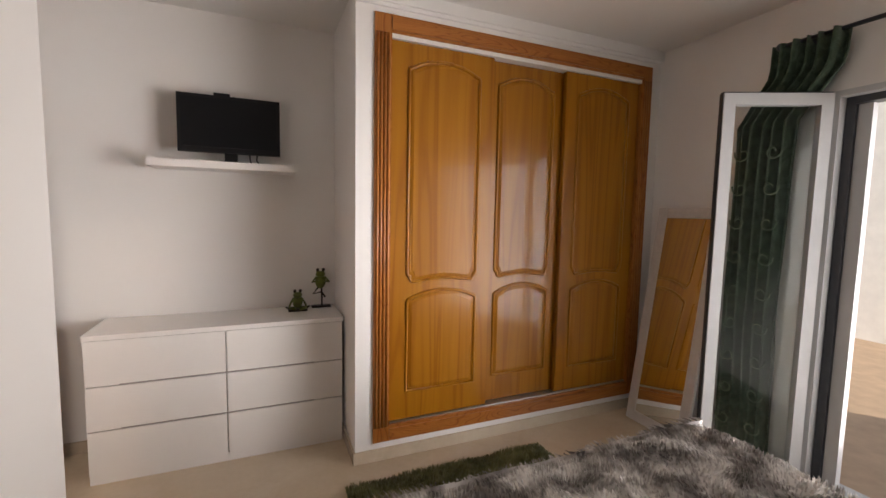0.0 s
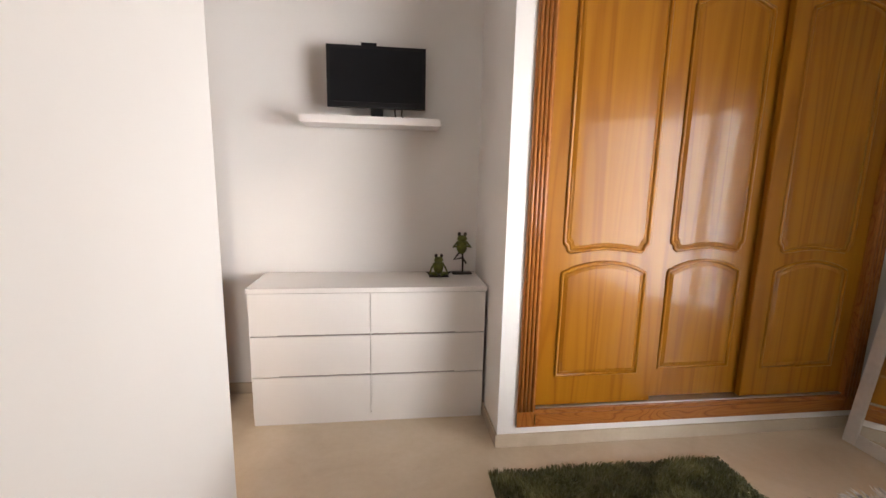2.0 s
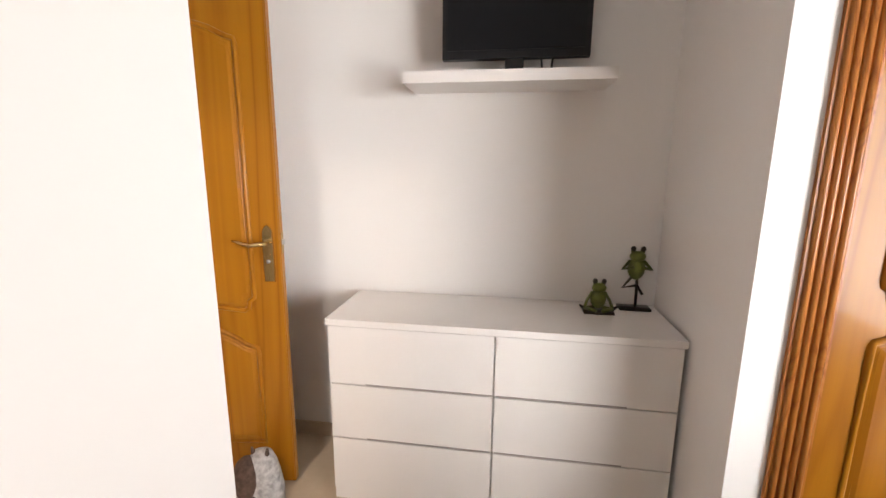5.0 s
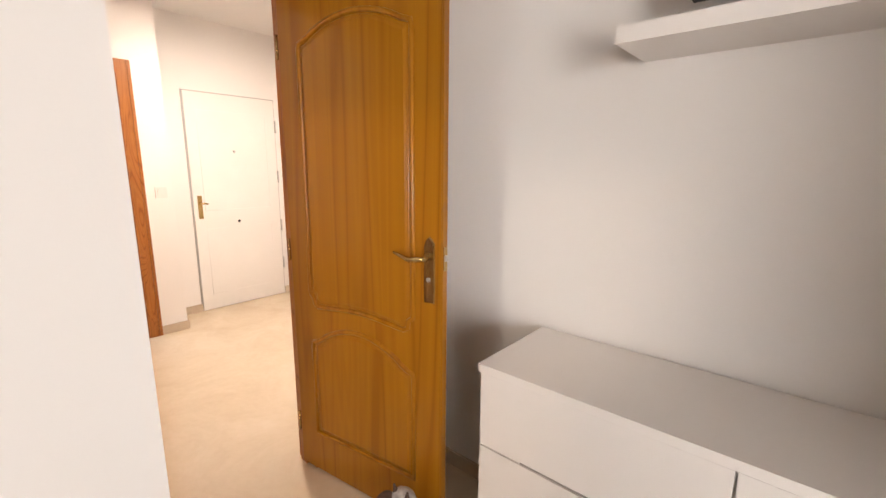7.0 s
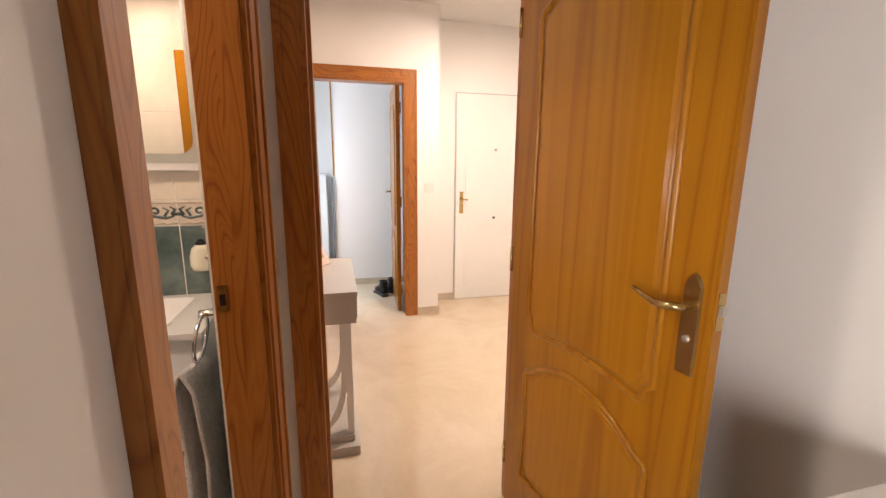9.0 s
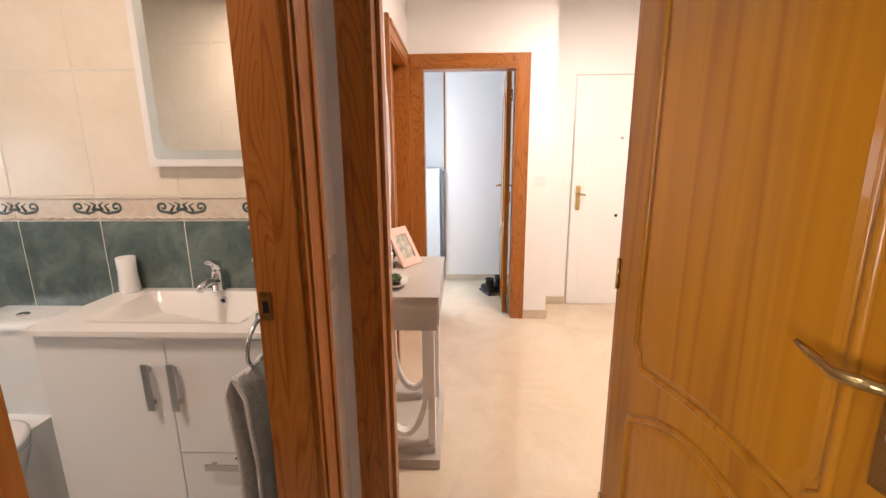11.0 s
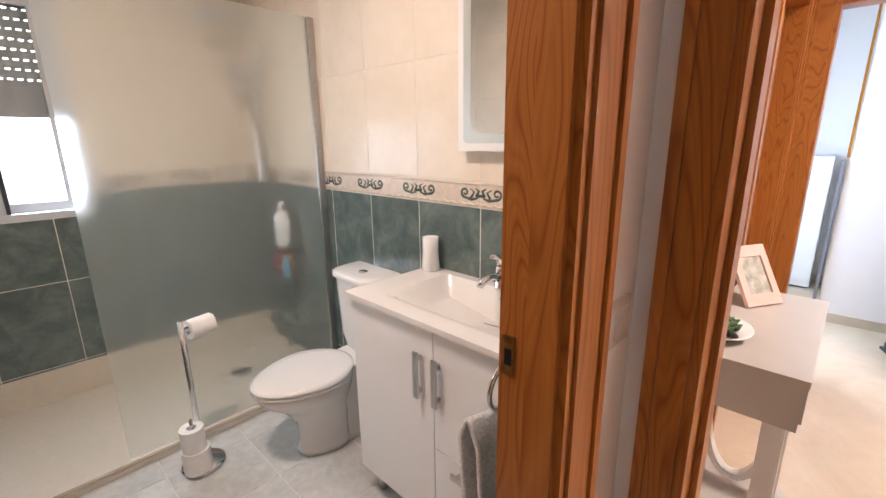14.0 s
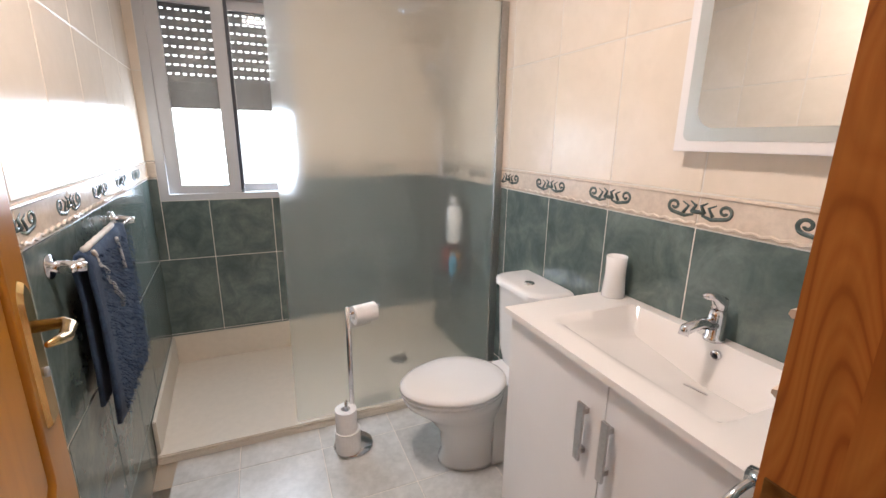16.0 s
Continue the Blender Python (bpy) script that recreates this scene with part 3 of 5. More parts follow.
# ---- balcony door ----
def balcony():
    f = structure("door_balcony_frame", boxes((2.20, 2.36, -1.085, -1.062, 0, 2.09), (2.20, 2.36, -3.25, -3.22, 0, 2.09), (2.20, 2.36, -3.22, -1.085, 2.06, 2.09)),
                  ALU, "white aluminium balcony door frame", 0.003)
    part("seal", boxes((2.255, 2.335, -1.125, -1.086, 0.02, 2.06), (2.255, 2.335, -3.22, -1.125, 2.025, 2.06)), DARKSEAL, f, "dark grey inner frame", 0.003)
    part("stile", boxes((2.275, 2.32, -1.185, -1.127, 0.02, 2.02)), ALU, f, "grey white sliding stile", 0.004)
    part("threshold", boxes((2.20, 2.40, -3.22, -1.086, 0.0, 0.02)), ALU, f, "", 0.003)
    leaf = thing("door_balcony_leaf", (2.19, -1.055, 0.03), "open white aluminium glazed door leaf", "door")
    leaf.matrix_basis = pose(2.195, -1.05, 0.03, 0, 0, 152.5)
    w, h, t = 0.53, 2.05, 0.022
    for x0, x1 in ((0, 0.058), (w - 0.058, w)):
        part("stile", boxes((x0, x1, -t, t, 0, h)), ALU, leaf, "", 0.004, local=True)
    for z0, z1 in ((0, 0.09), (h - 0.058, h)):
        part("rail", boxes((0.058, w - 0.058, -t, t, z0, z1)), ALU, leaf, "", 0.004, local=True)
    part("edge_seal", boxes((w + 0.0005, w + 0.007, -0.010, 0.014, 0, h), (-0.002, w, -0.012, 0.012, h + 0.0005, h + 0.008)), DARKSEAL, leaf, "black rubber edge", local=True)
    part("pane", boxes((0.055, w - 0.055, -0.006, 0.006, 0.085, h - 0.055)), GLASS, leaf, "clear glass pane", local=True).visible_shadow = False
    part("catch", boxes((0.012, 0.03, -0.038, -t, 0.98, 1.14)), BLACK, leaf, "", 0.003, local=True)


balcony()

CURT = pile_mat("green_damask", (0.030, 0.055, 0.034), (0.045, 0.080, 0.048), (0.075, 0.120, 0.080), 22)


def curtain():
    c = thing("curtain", (2.14, -0.88, 0.03), "gathered dark green patterned curtain hanging from a rod", "curtain")
    bm = bmesh.new()
    nz, nu = 40, 90
    rows = []
    for j in range(nz + 1):
        z = 0.04 + 2.34 * j / nz
        k = 0.75 + 0.25 * abs(j / nz - 0.35)
        behind = 0.17 * min(1.0, max(0.0, (2.22 - z) / 0.25))
        rows.append([])
        for i in range(nu + 1):
            u = i / nu
            y = -0.80 + behind - 0.36 * u * k - 0.02 * noise.noise((u * 3, z, 2))
            x = 2.13 + 0.035 * math.sin(u * 2 * math.pi * 5.5 + 0.6 * noise.noise((z * 1.2, u, 0))) + 0.02 * noise.noise((u * 6, z * 2, 5))
            rows[-1].append(bm.verts.new((x, y, z)))
    for a, b2 in zip(rows, rows[1:]):
        for i in range(nu):
            bm.faces.new((a[i], a[i + 1], b2[i + 1], b2[i]))
    p = part("cloth", bm, CURT, c, smooth=True)
    s2 = p.modifiers.new("thickness", 'SOLIDIFY')
    s2.thickness = 0.004
    # raised scroll pattern
    bm = bmesh.new()
    for j in range(9):
        z = 0.25 + j * 0.195
        for s3, y0 in ((1, -0.70), (-1, -0.86)):
            pts = [(2.085, y0 + s3 * (0.012 + 0.006 * a) * math.cos(a * 1.1), z + (0.012 + 0.006 * a) * math.sin(a * 1.1)) for a in [k * 0.5 for k in range(13)]]
            sweep(bm, pts, 0.004, 5)
    part("scroll_pattern", bm, plain("pale_green_thread", (0.13, 0.18, 0.12), 0.7), c, "paler green woven scrolls", smooth=True)["kind"] = "stuff"
    r = thing("curtain_rod", (2.14, -1.6, 2.36), "dark metal curtain rod above the balcony door", "curtain rod")
    bm = bmesh.new()
    sweep(bm, [(2.13, -0.84, 2.37), (2.13, -3.4, 2.37)], 0.011, 12)
    part("rod", bm, DARKSEAL, r, smooth=True)
    for y in (-0.98, -3.3):
        bm = bmesh.new()
        sweep(bm, [(2.21, y, 2.345), (2.15, y, 2.345), (2.13, y, 2.36)], 0.008, 8)
        part("bracket", bm, DARKSEAL, r, smooth=True)
    bm = bmesh.new()
    blob(bm, (2.13, -0.83, 2.37), (0.02, 0.02, 0.02))
    part("finial", bm, DARKSEAL, r, smooth=True)


curtain()

# outside
TERR = plain("terrace_stone", (0.50, 0.36, 0.24), 0.7, vary=0.12, scale=6, relief=0.3)
RENDERW = plain("white_render", (0.78, 0.76, 0.72), 0.8, vary=0.05, scale=8, relief=0.4)
structure("ground", boxes((-300, 300, -300, 300, -0.5, -0.13)), plain("dry_ground", (0.30, 0.24, 0.16), 0.9, vary=0.2, scale=0.5), "dry ground outside")
structure("pavement", boxes((2.36, 6.5, -7, 3, -0.13, -0.01)), TERR, "warm stone terrace outside the balcony door")
pw = thing("parapet", (6.4, -2, -0.01), "white rendered terrace wall", "wall")
part("wall", boxes((6.3, 6.5, -7, 3, -0.01, 3.2)), RENDERW, pw)
part("coping", boxes((6.26, 6.54, -7, 3, 3.2, 3.25)), TERR, pw, "", 0.01)

# ---- doorways ----
def brass_handle(parent, place, u, z, lever_to, side):
    """Long back plate with a lever; side is the depth direction it stands out to."""
    d0 = 0.0 if side < 0 else 0.036
    bm = bmesh.new()
    outline = [(u - 0.021, z - 0.115), (u + 0.021, z - 0.115), (u + 0.023, z - 0.06), (u + 0.021, z + 0.09), (u + 0.014, z + 0.105), (u, z + 0.118), (u - 0.014, z + 0.105), (u - 0.021, z + 0.09), (u - 0.023, z - 0.06)]
    a = [bm.verts.new(place(p, d0, q)) for p, q in outline]
    b2 = [bm.verts.new(place(u + (p - u) * 0.86, d0 + side * 0.007, z + (q - z) * 0.96)) for p, q in outline]
    n = len(a)
    for i in range(n):
        bm.faces.new((a[i], a[(i + 1) % n], b2[(i + 1) % n], b2[i]))
    bm.faces.new(b2)
    bm.faces.new(a[::-1])
    bmesh.ops.recalc_face_normals(bm, faces=bm.faces)
    h = part("door_handle", bm, BRASS, parent, "polished brass lever handle on a long plate", local=True)
    bm = bmesh.new()
    sweep(bm, [place(u, d0 + side * 0.004, z + 0.045), place(u, d0 + side * 0.042, z + 0.045), place(u + lever_to * 0.018, d0 + side * 0.050, z + 0.045),
               place(u + lever_to * 0.05, d0 + side * 0.050, z + 0.040), place(u + lever_to * 0.085, d0 + side * 0.050, z + 0.050), place(u + lever_to * 0.118, d0 + side * 0.046, z + 0.058)],
          [0.010, 0.009, 0.010, 0.009, 0.007, 0.004], 10)
    lev = part("lever", bm, BRASS, parent, smooth=True, local=True)
    bm = bmesh.new()
    sweep(bm, [place(u, d0 + side * 0.006, z - 0.03), place(u, d0 + side * 0.011, z - 0.03)], 0.008, 12)
    part("lock_cylinder", bm, STEEL, parent, smooth=True, local=True)


def interior_door(name, m, width, label, lever_side=1):
    """Leaf with its hinge at the origin, reaching along +x; the shown face at depth 0 (towards -y)."""
    d = thing(name, (0, 0, 0), label, "door")
    d.matrix_basis = m
    put = lambda u, dd, z: (u, dd, z)
    p0, p1 = 0.115, width - 0.118
    panelled(d, put, 0.0, width, 0.010, 2.035, 0.036,
             [arch_panel(p0, p1, 0.205, 0.725, 0.085, 0.045), arch_panel(p0, p1, 0.800, 1.885, 0.06, 0.05, True)], local=True, two_sided=True)
    brass_handle(d, put, width - 0.048, 1.027, -1, -1)
    brass_handle(d, put, width - 0.048, 1.027, -1, 1)
    part("latch_plate", boxes((width - 0.0005, width + 0.002, 0.008, 0.030, 1.03, 1.11)), BRASS, d, "", local=True)
    part("latch_bolt", boxes((width, width + 0.010, 0.012, 0.026, 1.062, 1.082)), STEEL, d, "", 0.002, local=True)
    for z in (0.22, 1.02, 1.82):
        bm = bmesh.new()
        sweep(bm, [(-0.004, -0.004, z - 0.045), (-0.004, -0.004, z + 0.045)], 0.006, 8)
        part("hinge", bm, BRASS, d, smooth=True, local=True)
    return d


interior_door("door_bedroom", pose(-2.270, 0.243, 0, 0, 0, 7.9), 0.768, "open honey wood panel door with brass handle")
interior_door("door_shower_room", pose(-1.300, -0.700, 0, 0, 0, -81.5), 0.62, "open honey wood door beside the towel rail")
interior_door("door_far_room", pose(-4.615, 0.185, 0, 0, 0, 176.5), 0.69, "open honey wood door seen edge on")


def lining(name, label, axis, a, b, w0, w1, arch=0.085, top=2.04, stop=None, outer=(1, 1), arch_a=None, arch_b=None):
    """Door lining in a wall. axis 0: the opening runs in x from a to b and the wall from y=w0 to w1; axis 1: swapped."""
    f = tagged(new(name), label, kind="structure")
    f.empty_display_size = 0.05
    along = PINE_X if axis == 0 else PINE_Y

    def bx(s0, s1, d0, d1, z0, z1):
        return (s0, s1, d0, d1, z0, z1) if axis == 0 else (d0, d1, s0, s1, z0, z1)
    for s0, s1 in ((a, a + 0.03), (b - 0.03, b)):
        part("jamb", boxes(bx(s0, s1, w0 - 0.012, w1 + 0.012, 0, top)), PINE_V, f, "", 0.003)
    part("head", boxes(bx(a + 0.03, b - 0.03, w0 - 0.012, w1 + 0.012, top - 0.03, top)), along, f, "", 0.003)
    if stop is not None:
        for s0, s1 in ((a + 0.03, a + 0.042), (b - 0.042, b - 0.03)):
            part("stop", boxes(bx(s0, s1, stop, stop + 0.05, 0, top - 0.03)), PINE_V, f, "", 0.002)
        part("stop", boxes(bx(a + 0.042, b - 0.042, stop, stop + 0.05, top - 0.042, top - 0.03)), along, f, "", 0.002)
    for use, d0, d1, sgn in ((outer[0], w0 - 0.018, w0, -1), (outer[1], w1, w1 + 0.018, 1)):
        if not use:
            continue
        la, lb = arch_a or arch, arch_b or arch
        lip = (d0 - 0.006, d0) if sgn < 0 else (d1, d1 + 0.006)
        for s0, s1, r0, r1 in ((a - la + 0.012, a + 0.012, a - la + 0.014, a - la + 0.034), (b - 0.012, b + lb - 0.012, b + lb - 0.034, b + lb - 0.014)):
            bm = boxes(bx(s0, s1, d0, d1, 0, top + arch - 0.012))
            box(bm, *bx(r0, r1, lip[0], lip[1], 0.002, top + arch - 0.014))
            part("architrave", bm, PINE_V, f, "", 0.004)
        bm = boxes(bx(a + 0.012, b - 0.012, d0, d1, top - 0.012, top + arch - 0.012))
        box(bm, *bx(a + 0.012, b - 0.012, lip[0], lip[1], top + arch - 0.034, top + arch - 0.014))
        part("architrave", bm, along, f, "", 0.004)
    return f


f = lining("door_frame_bedroom", "red pine frame of the bedroom doorway", 1, -0.475, 0.29, -2.32, -2.20, 0.082, stop=-2.30, arch_a=0.07)
f = lining("door_frame_shower_room", "red pine frame of the shower room doorway", 0, -1.962, -1.283, -0.628, -0.534, 0.085, stop=-0.585, outer=(0, 1), arch_a=0.092, arch_b=0.065)
bm = boxes((-1.932, -1.9295, -0.634, -0.610, 1.005, 1.072))
strike = part("strike_plate", bm, AGED, f, "brass strike plate with a dark slot", 0.001)
part("slot", boxes((-1.9298, -1.929, -0.628, -0.615, 1.022, 1.050)), BLACK, strike)
f.matrix_basis = PASSAGE
f = lining("door_frame_far_room", "red pine frame of the far room doorway", 1, -0.53, 0.235, -4.61, -4.51, 0.09, 2.03)
f = lining("door_frame_hall", "red pine frame of a closed hall door", 0, -4.35, -3.55, -0.74, -0.62, 0.085, 2.02, outer=(0, 1))
d = thing("door_hall", (-4.32, -0.70, 0), "closed reddish brown wooden hall door", "door")
part("slab", boxes((-4.32, -3.58, -0.735, -0.70, 0.008, 1.988)), PINE_V, d, "", 0.003)
bm = bmesh.new()
ring(bm, arch_panel(-4.2, -3.7, 0.8, 1.85), 0, 0.009, lambda u, dd, z: (u, -0.70, z))
part("moulding", bm, PINE_V, d, smooth=True)

# ---- entrance door ----
WHITED = plain("white_door_lacquer", (0.78, 0.76, 0.73), 0.4, vary=0.02, scale=3)
e = thing("entrance_door", (-4.875, 1.17, 0), "flat white security door with brass handle", "door")
part("frame", boxes((-4.880, -4.872, 0.752, 1.598, 0, 2.012)), STEEL, e, "thin grey surrounding gap")
part("slab", boxes((-4.8725, -4.860, 0.764, 1.586, 0.006, 2.0)), WHITED, e, "", 0.003)
for y0, y1 in ((0.86, 1.49),):
    for z0, z1 in ((0.15, 0.78), (0.95, 1.85)):
        bm = bmesh.new()
        sweep(bm, [(-4.860, y0, z0), (-4.860, y1, z0), (-4.860, y1, z1), (-4.860, y0, z1)], 0.0025, 6, True)
        part("bead", bm, WHITED, e, smooth=True)
hp = part("handle_plate", boxes((-4.860, -4.853, 0.800, 0.836, 0.88, 1.09)), BRASS, e, "brass handle plate", 0.004)
bm = bmesh.new()
sweep(bm, [(-4.855, 0.818, 1.02), (-4.815, 0.818, 1.02), (-4.81, 0.84, 1.02), (-4.812, 0.87, 1.015)], 0.008, 8)
part("lever", bm, BRASS, e, smooth=True)
for y, z in ((1.165, 1.495), (1.16, 0.83)):
    bm = bmesh.new()
    sweep(bm, [(-4.860, y, z), (-4.854, y, z)], 0.013, 14)
    part("peephole", bm, BLACK if z < 1 else STEEL, e, smooth=True)
for z in (0.35, 0.75, 1.25, 1.75):
    bm = bmesh.new()
    sweep(bm, [(-4.855, 1.592, z - 0.06), (-4.855, 1.592, z + 0.06)], 0.009, 8)
    part("hinge", bm, STEEL, e, smooth=True)


# ---- switches ----
def switch(loc, rz, label):
    s2 = thing("light_switch", loc, label, "switch", rz=rz)
    part("plate", boxes((-0.041, 0.041, -0.008, 0, -0.041, 0.041)), GLOSSW, s2, "", 0.003, local=True)
    part("rocker", boxes((-0.026, 0.026, -0.013, -0.008, -0.026, 0.026)), GLOSSW, s2, "", 0.002, local=True)


switch((-2.125, -0.5685, 1.06), 180, "white square light switch between the door frames")
switch((-4.5095, 0.42, 1.15), 90, "white square light switch beside the doorway")

# ---- console table ----
GREIGE = plain("warm_grey_lacquer", (0.46, 0.42, 0.37), 0.3, vary=0.03, scale=6, coat=0.2)
c = thing("console_table", (-2.96, -0.46, 0), "warm grey console table with white looped legs", "console table")
part("top", boxes((-3.305, -2.622, -0.615, -0.306, 0.806, 0.824)), GREIGE, c, "", 0.003)
part("apron", boxes((-3.295, -2.632, -0.612, -0.314, 0.682, 0.806)), GREIGE, c, "", 0.003)
part("drawer", boxes((-3.27, -2.655, -0.314, -0.308, 0.695, 0.795)), GREIGE, c, "", 0.003)
part("base", boxes((-3.305, -2.69, -0.605, -0.312, 0.0, 0.045)), GREIGE, c, "stepped grey base", 0.004)
part("base_step", boxes((-3.275, -2.735, -0.60, -0.335, 0.045, 0.075)), GREIGE, c, "", 0.004)
for x in (-2.78, -3.17):
    bm = bmesh.new()
    pts = []
    for k in range(21):
        a = math.pi * k / 20
        pts.append((x, -0.475 - 0.10 * math.cos(a), 0.36 - 0.24 * math.sin(a)))
    pts = [(x, -0.575, 0.68)] + pts + [(x, -0.375, 0.68)]
    for (x0, y0, z0), (x1, y1, z1) in zip(pts, pts[1:]):
        dv = Vector((0, y1 - y0, z1 - z0)).normalized()
        n2 = Vector((0, -dv.z, dv.y)) * 0.012
        v = [bm.verts.new((xx, yy + s4 * n2.y, zz + s4 * n2.z)) for xx in (x - 0.022, x + 0.022) for yy, zz, s4 in ((y0, z0, -1), (y1, z1, -1), (y1, z1, 1), (y0, z0, 1))]
        for fc in ((0, 1, 2, 3), (7, 6, 5, 4), (0, 4, 5, 1), (2, 6, 7, 3)):
            bm.faces.new([v[i] for i in fc])
    bmesh.ops.remove_doubles(bm, verts=bm.verts, dist=0.0005)
    part("loop_leg", bm, CREAMW, c, "white U-shaped leg")
    bm = bmesh.new()
    prism(bm, [(x - 0.024, -0.365), (x + 0.03, -0.365), (x + 0.03, -0.335), (x - 0.024, -0.335)], 0.075, 0.682)
    bmesh.ops.transform(bm, matrix=Matrix.Shear('XY', 4, (0.0, 0.0)), verts=bm.verts)
    part("leg", bm, CREAMW, c, "white straight leg", 0.004)
part("back_panel", boxes((-3.24, -2.72, -0.606, -0.598, 0.075, 0.682)), CREAMW, c)


def oval(cx, cz, rx, rz, n=48):
    return [(cx + rx * math.cos(2 * math.pi * k / n), cz + rz * math.sin(2 * math.pi * k / n)) for k in range(n)]


om = thing("oval_mirror", (-2.96, -0.59, 0.825), "oval mirror in a pierced white carved frame", "mirror")
bm = bmesh.new()
n = 56
o1, o2 = oval(-2.965, 1.41, 0.315, 0.50, n), oval(-2.965, 1.41, 0.255, 0.42, n)
vs = [[bm.verts.new((u, y, z)) for u, z in o] for o, y in ((o1, -0.612), (o1, -0.590), (o2, -0.586), (o2, -0.612))]
for a, b2 in zip(vs, vs[1:] + vs[:1]):
    for k in range(n):
        bm.faces.new((a[k], a[(k + 1) % n], b2[(k + 1) % n], b2[k]))
bmesh.ops.recalc_face_normals(bm, faces=bm.faces)
part("frame", bm, CREAMW, om, "white carved frame")
for o, r in ((o1, 0.010), (o2, 0.008)):
    bm = bmesh.new()
    sweep(bm, [(u, -0.588, z) for u, z in o], r, 8, True)
    part("bead", bm, CREAMW, om, smooth=True)
for sgn in (-1, 1):
    for zc in (1.87, 0.96):
        bm = bmesh.new()
        for k in (-1, 0, 1):
            pts = [(-2.965 + sgn * (0.05 + 0.05 * abs(k)) + (0.012 + 0.005 * a) * math.cos(a * 1.3), -0.583, zc - 0.015 * abs(k) * (1 if zc > 1.4 else -1) + (0.012 + 0.005 * a) * math.sin(a * 1.3)) for a in [i * 0.5 for i in range(10)]]
            sweep(bm, pts, 0.006, 6)
        part("carving", bm, CREAMW, om, "curled carving", smooth=True)
bm = bmesh.new()
og = oval(-2.965, 1.41, 0.258, 0.423, n)
a = [bm.verts.new((u, -0.597, z)) for u, z in og]
b2 = [bm.verts.new((u, -0.603, z)) for u, z in og]
bm.faces.new(a)
bm.faces.new(b2[::-1])
for k in range(n):
    bm.faces.new((a[k], b2[k], b2[(k + 1) % n], a[(k + 1) % n]))
bmesh.ops.recalc_face_normals(bm, faces=bm.faces)
part("mirror_glass", bm, MIRROR, om)
part("foot", boxes((-3.08, -2.85, -0.612, -0.55, 0.8245, 0.90)), CREAMW, om, "", 0.01)

# photo frame and ornament on the console
PINK = plain("pale_pink_frame", (0.70, 0.46, 0.38), 0.45, vary=0.05, scale=20)
pf = thing("photo_frame", (-3.10, -0.45, 0.8245), "pale pink photo frame leaning back on the console", "photo frame")
pf.matrix_basis = pose(-3.115, -0.455, 0.8245, 0, 0, 150) @ pose(0, 0, 0.004, -30, 0, 0) @ Matrix.Scale(0.88, 4)
for r in ((-0.085, -0.055, 0, 0.014, 0, 0.235), (0.055, 0.085, 0, 0.014, 0, 0.235)):
    part("frame_side", boxes(r), PINK, pf, "", 0.003, local=True)
for r in ((-0.055, 0.055, 0, 0.014, 0, 0.045), (-0.055, 0.055, 0, 0.014, 0.19, 0.235)):
    part("frame_rail", boxes(r), PINK, pf, "", 0.003, local=True)
part("picture", boxes((-0.055, 0.055, 0.006, 0.010, 0.045, 0.19)), plain("faded_print", (0.42, 0.40, 0.33), 0.5, vary=0.4, scale=25), pf, "faded greenish print", local=True)
part("strut", moved(boxes((-0.02, 0.02, 0.0, 0.004, -0.16, 0.0)), pose(0, 0.014, 0.165, 56, 0, 0)), BLACK, pf, "", local=True)

LEAF = plain("succulent_green", (0.05, 0.10, 0.025), 0.5, vary=0.4, scale=30)
orn = thing("succulent_dish", (-2.78, -0.50, 0.8245), "small white dish with green succulents and dark stones", "ornament")
bm = bmesh.new()
lathe(bm, [(0.03, 0), (0.055, 0.008), (0.075, 0.022), (0.072, 0.024), (0.05, 0.014)], (-2.78, -0.50, 0.8245), 20, 1.2, 0.8)
part("dish", bm, CERAMIC, orn, smooth=True)
rng = random.Random(4)
for k in range(3):
    bm = bmesh.new()
    cx, cy = -2.82 + 0.035 * k, -0.505 + 0.012 * (k % 2)
    for i in range(16):
        a, el = i * 2.4, 0.3 + 0.07 * i
        tip = Vector((math.cos(a) * math.cos(el), math.sin(a) * math.cos(el), math.sin(el))) * (0.034 - 0.0008 * i)
        sweep(bm, [(cx, cy, 0.842), tuple(Vector((cx, cy, 0.842)) + tip * 0.6), tuple(Vector((cx, cy, 0.842)) + tip)], [0.004, 0.008, 0.001], 6)
    part("rosette", bm, LEAF, orn, smooth=True)
for k in range(4):
    bm = bmesh.new()
    blob(bm, (-2.735 + 0.02 * rng.random(), -0.52 + 0.03 * k / 2, 0.845 + 0.006 * rng.random()), (0.012, 0.010, 0.009), 8)
    part("stone", bm, FROGDARK, orn, smooth=True)

# ---- far room ----
part_strip = thing("corner_strip", (-5.64, -0.375, 1.2), "thin orange wood strip on the wall corner", "trim")
part("strip", boxes((-5.66, -5.622, -0.385, -0.371, 1.22, 2.45)), OAK_V, part_strip, "", 0.003)
# below the wood strip the corner's shade is a dark grey board
GREYP = plain("corner_shade_grey", (0.16, 0.16, 0.18), 0.5, vary=0.1, scale=6)
gp = thing("corner_shade_strip", (-5.68, -0.40, 0), "narrow dark grey strip for the shade at the wall end", "board")
part("board", boxes((-5.75, -5.60, -0.405, -0.386, 0.0, 1.20)), GREYP, gp, "", 0.003)
cab = thing("cabinet", (-6.6, -0.75, 0), "low white cabinet in the far room", "cabinet")
part("body", boxes((-6.758, -6.45, -1.05, -0.47, 0.02, 1.20)), CREAMW, cab, "", 0.004)
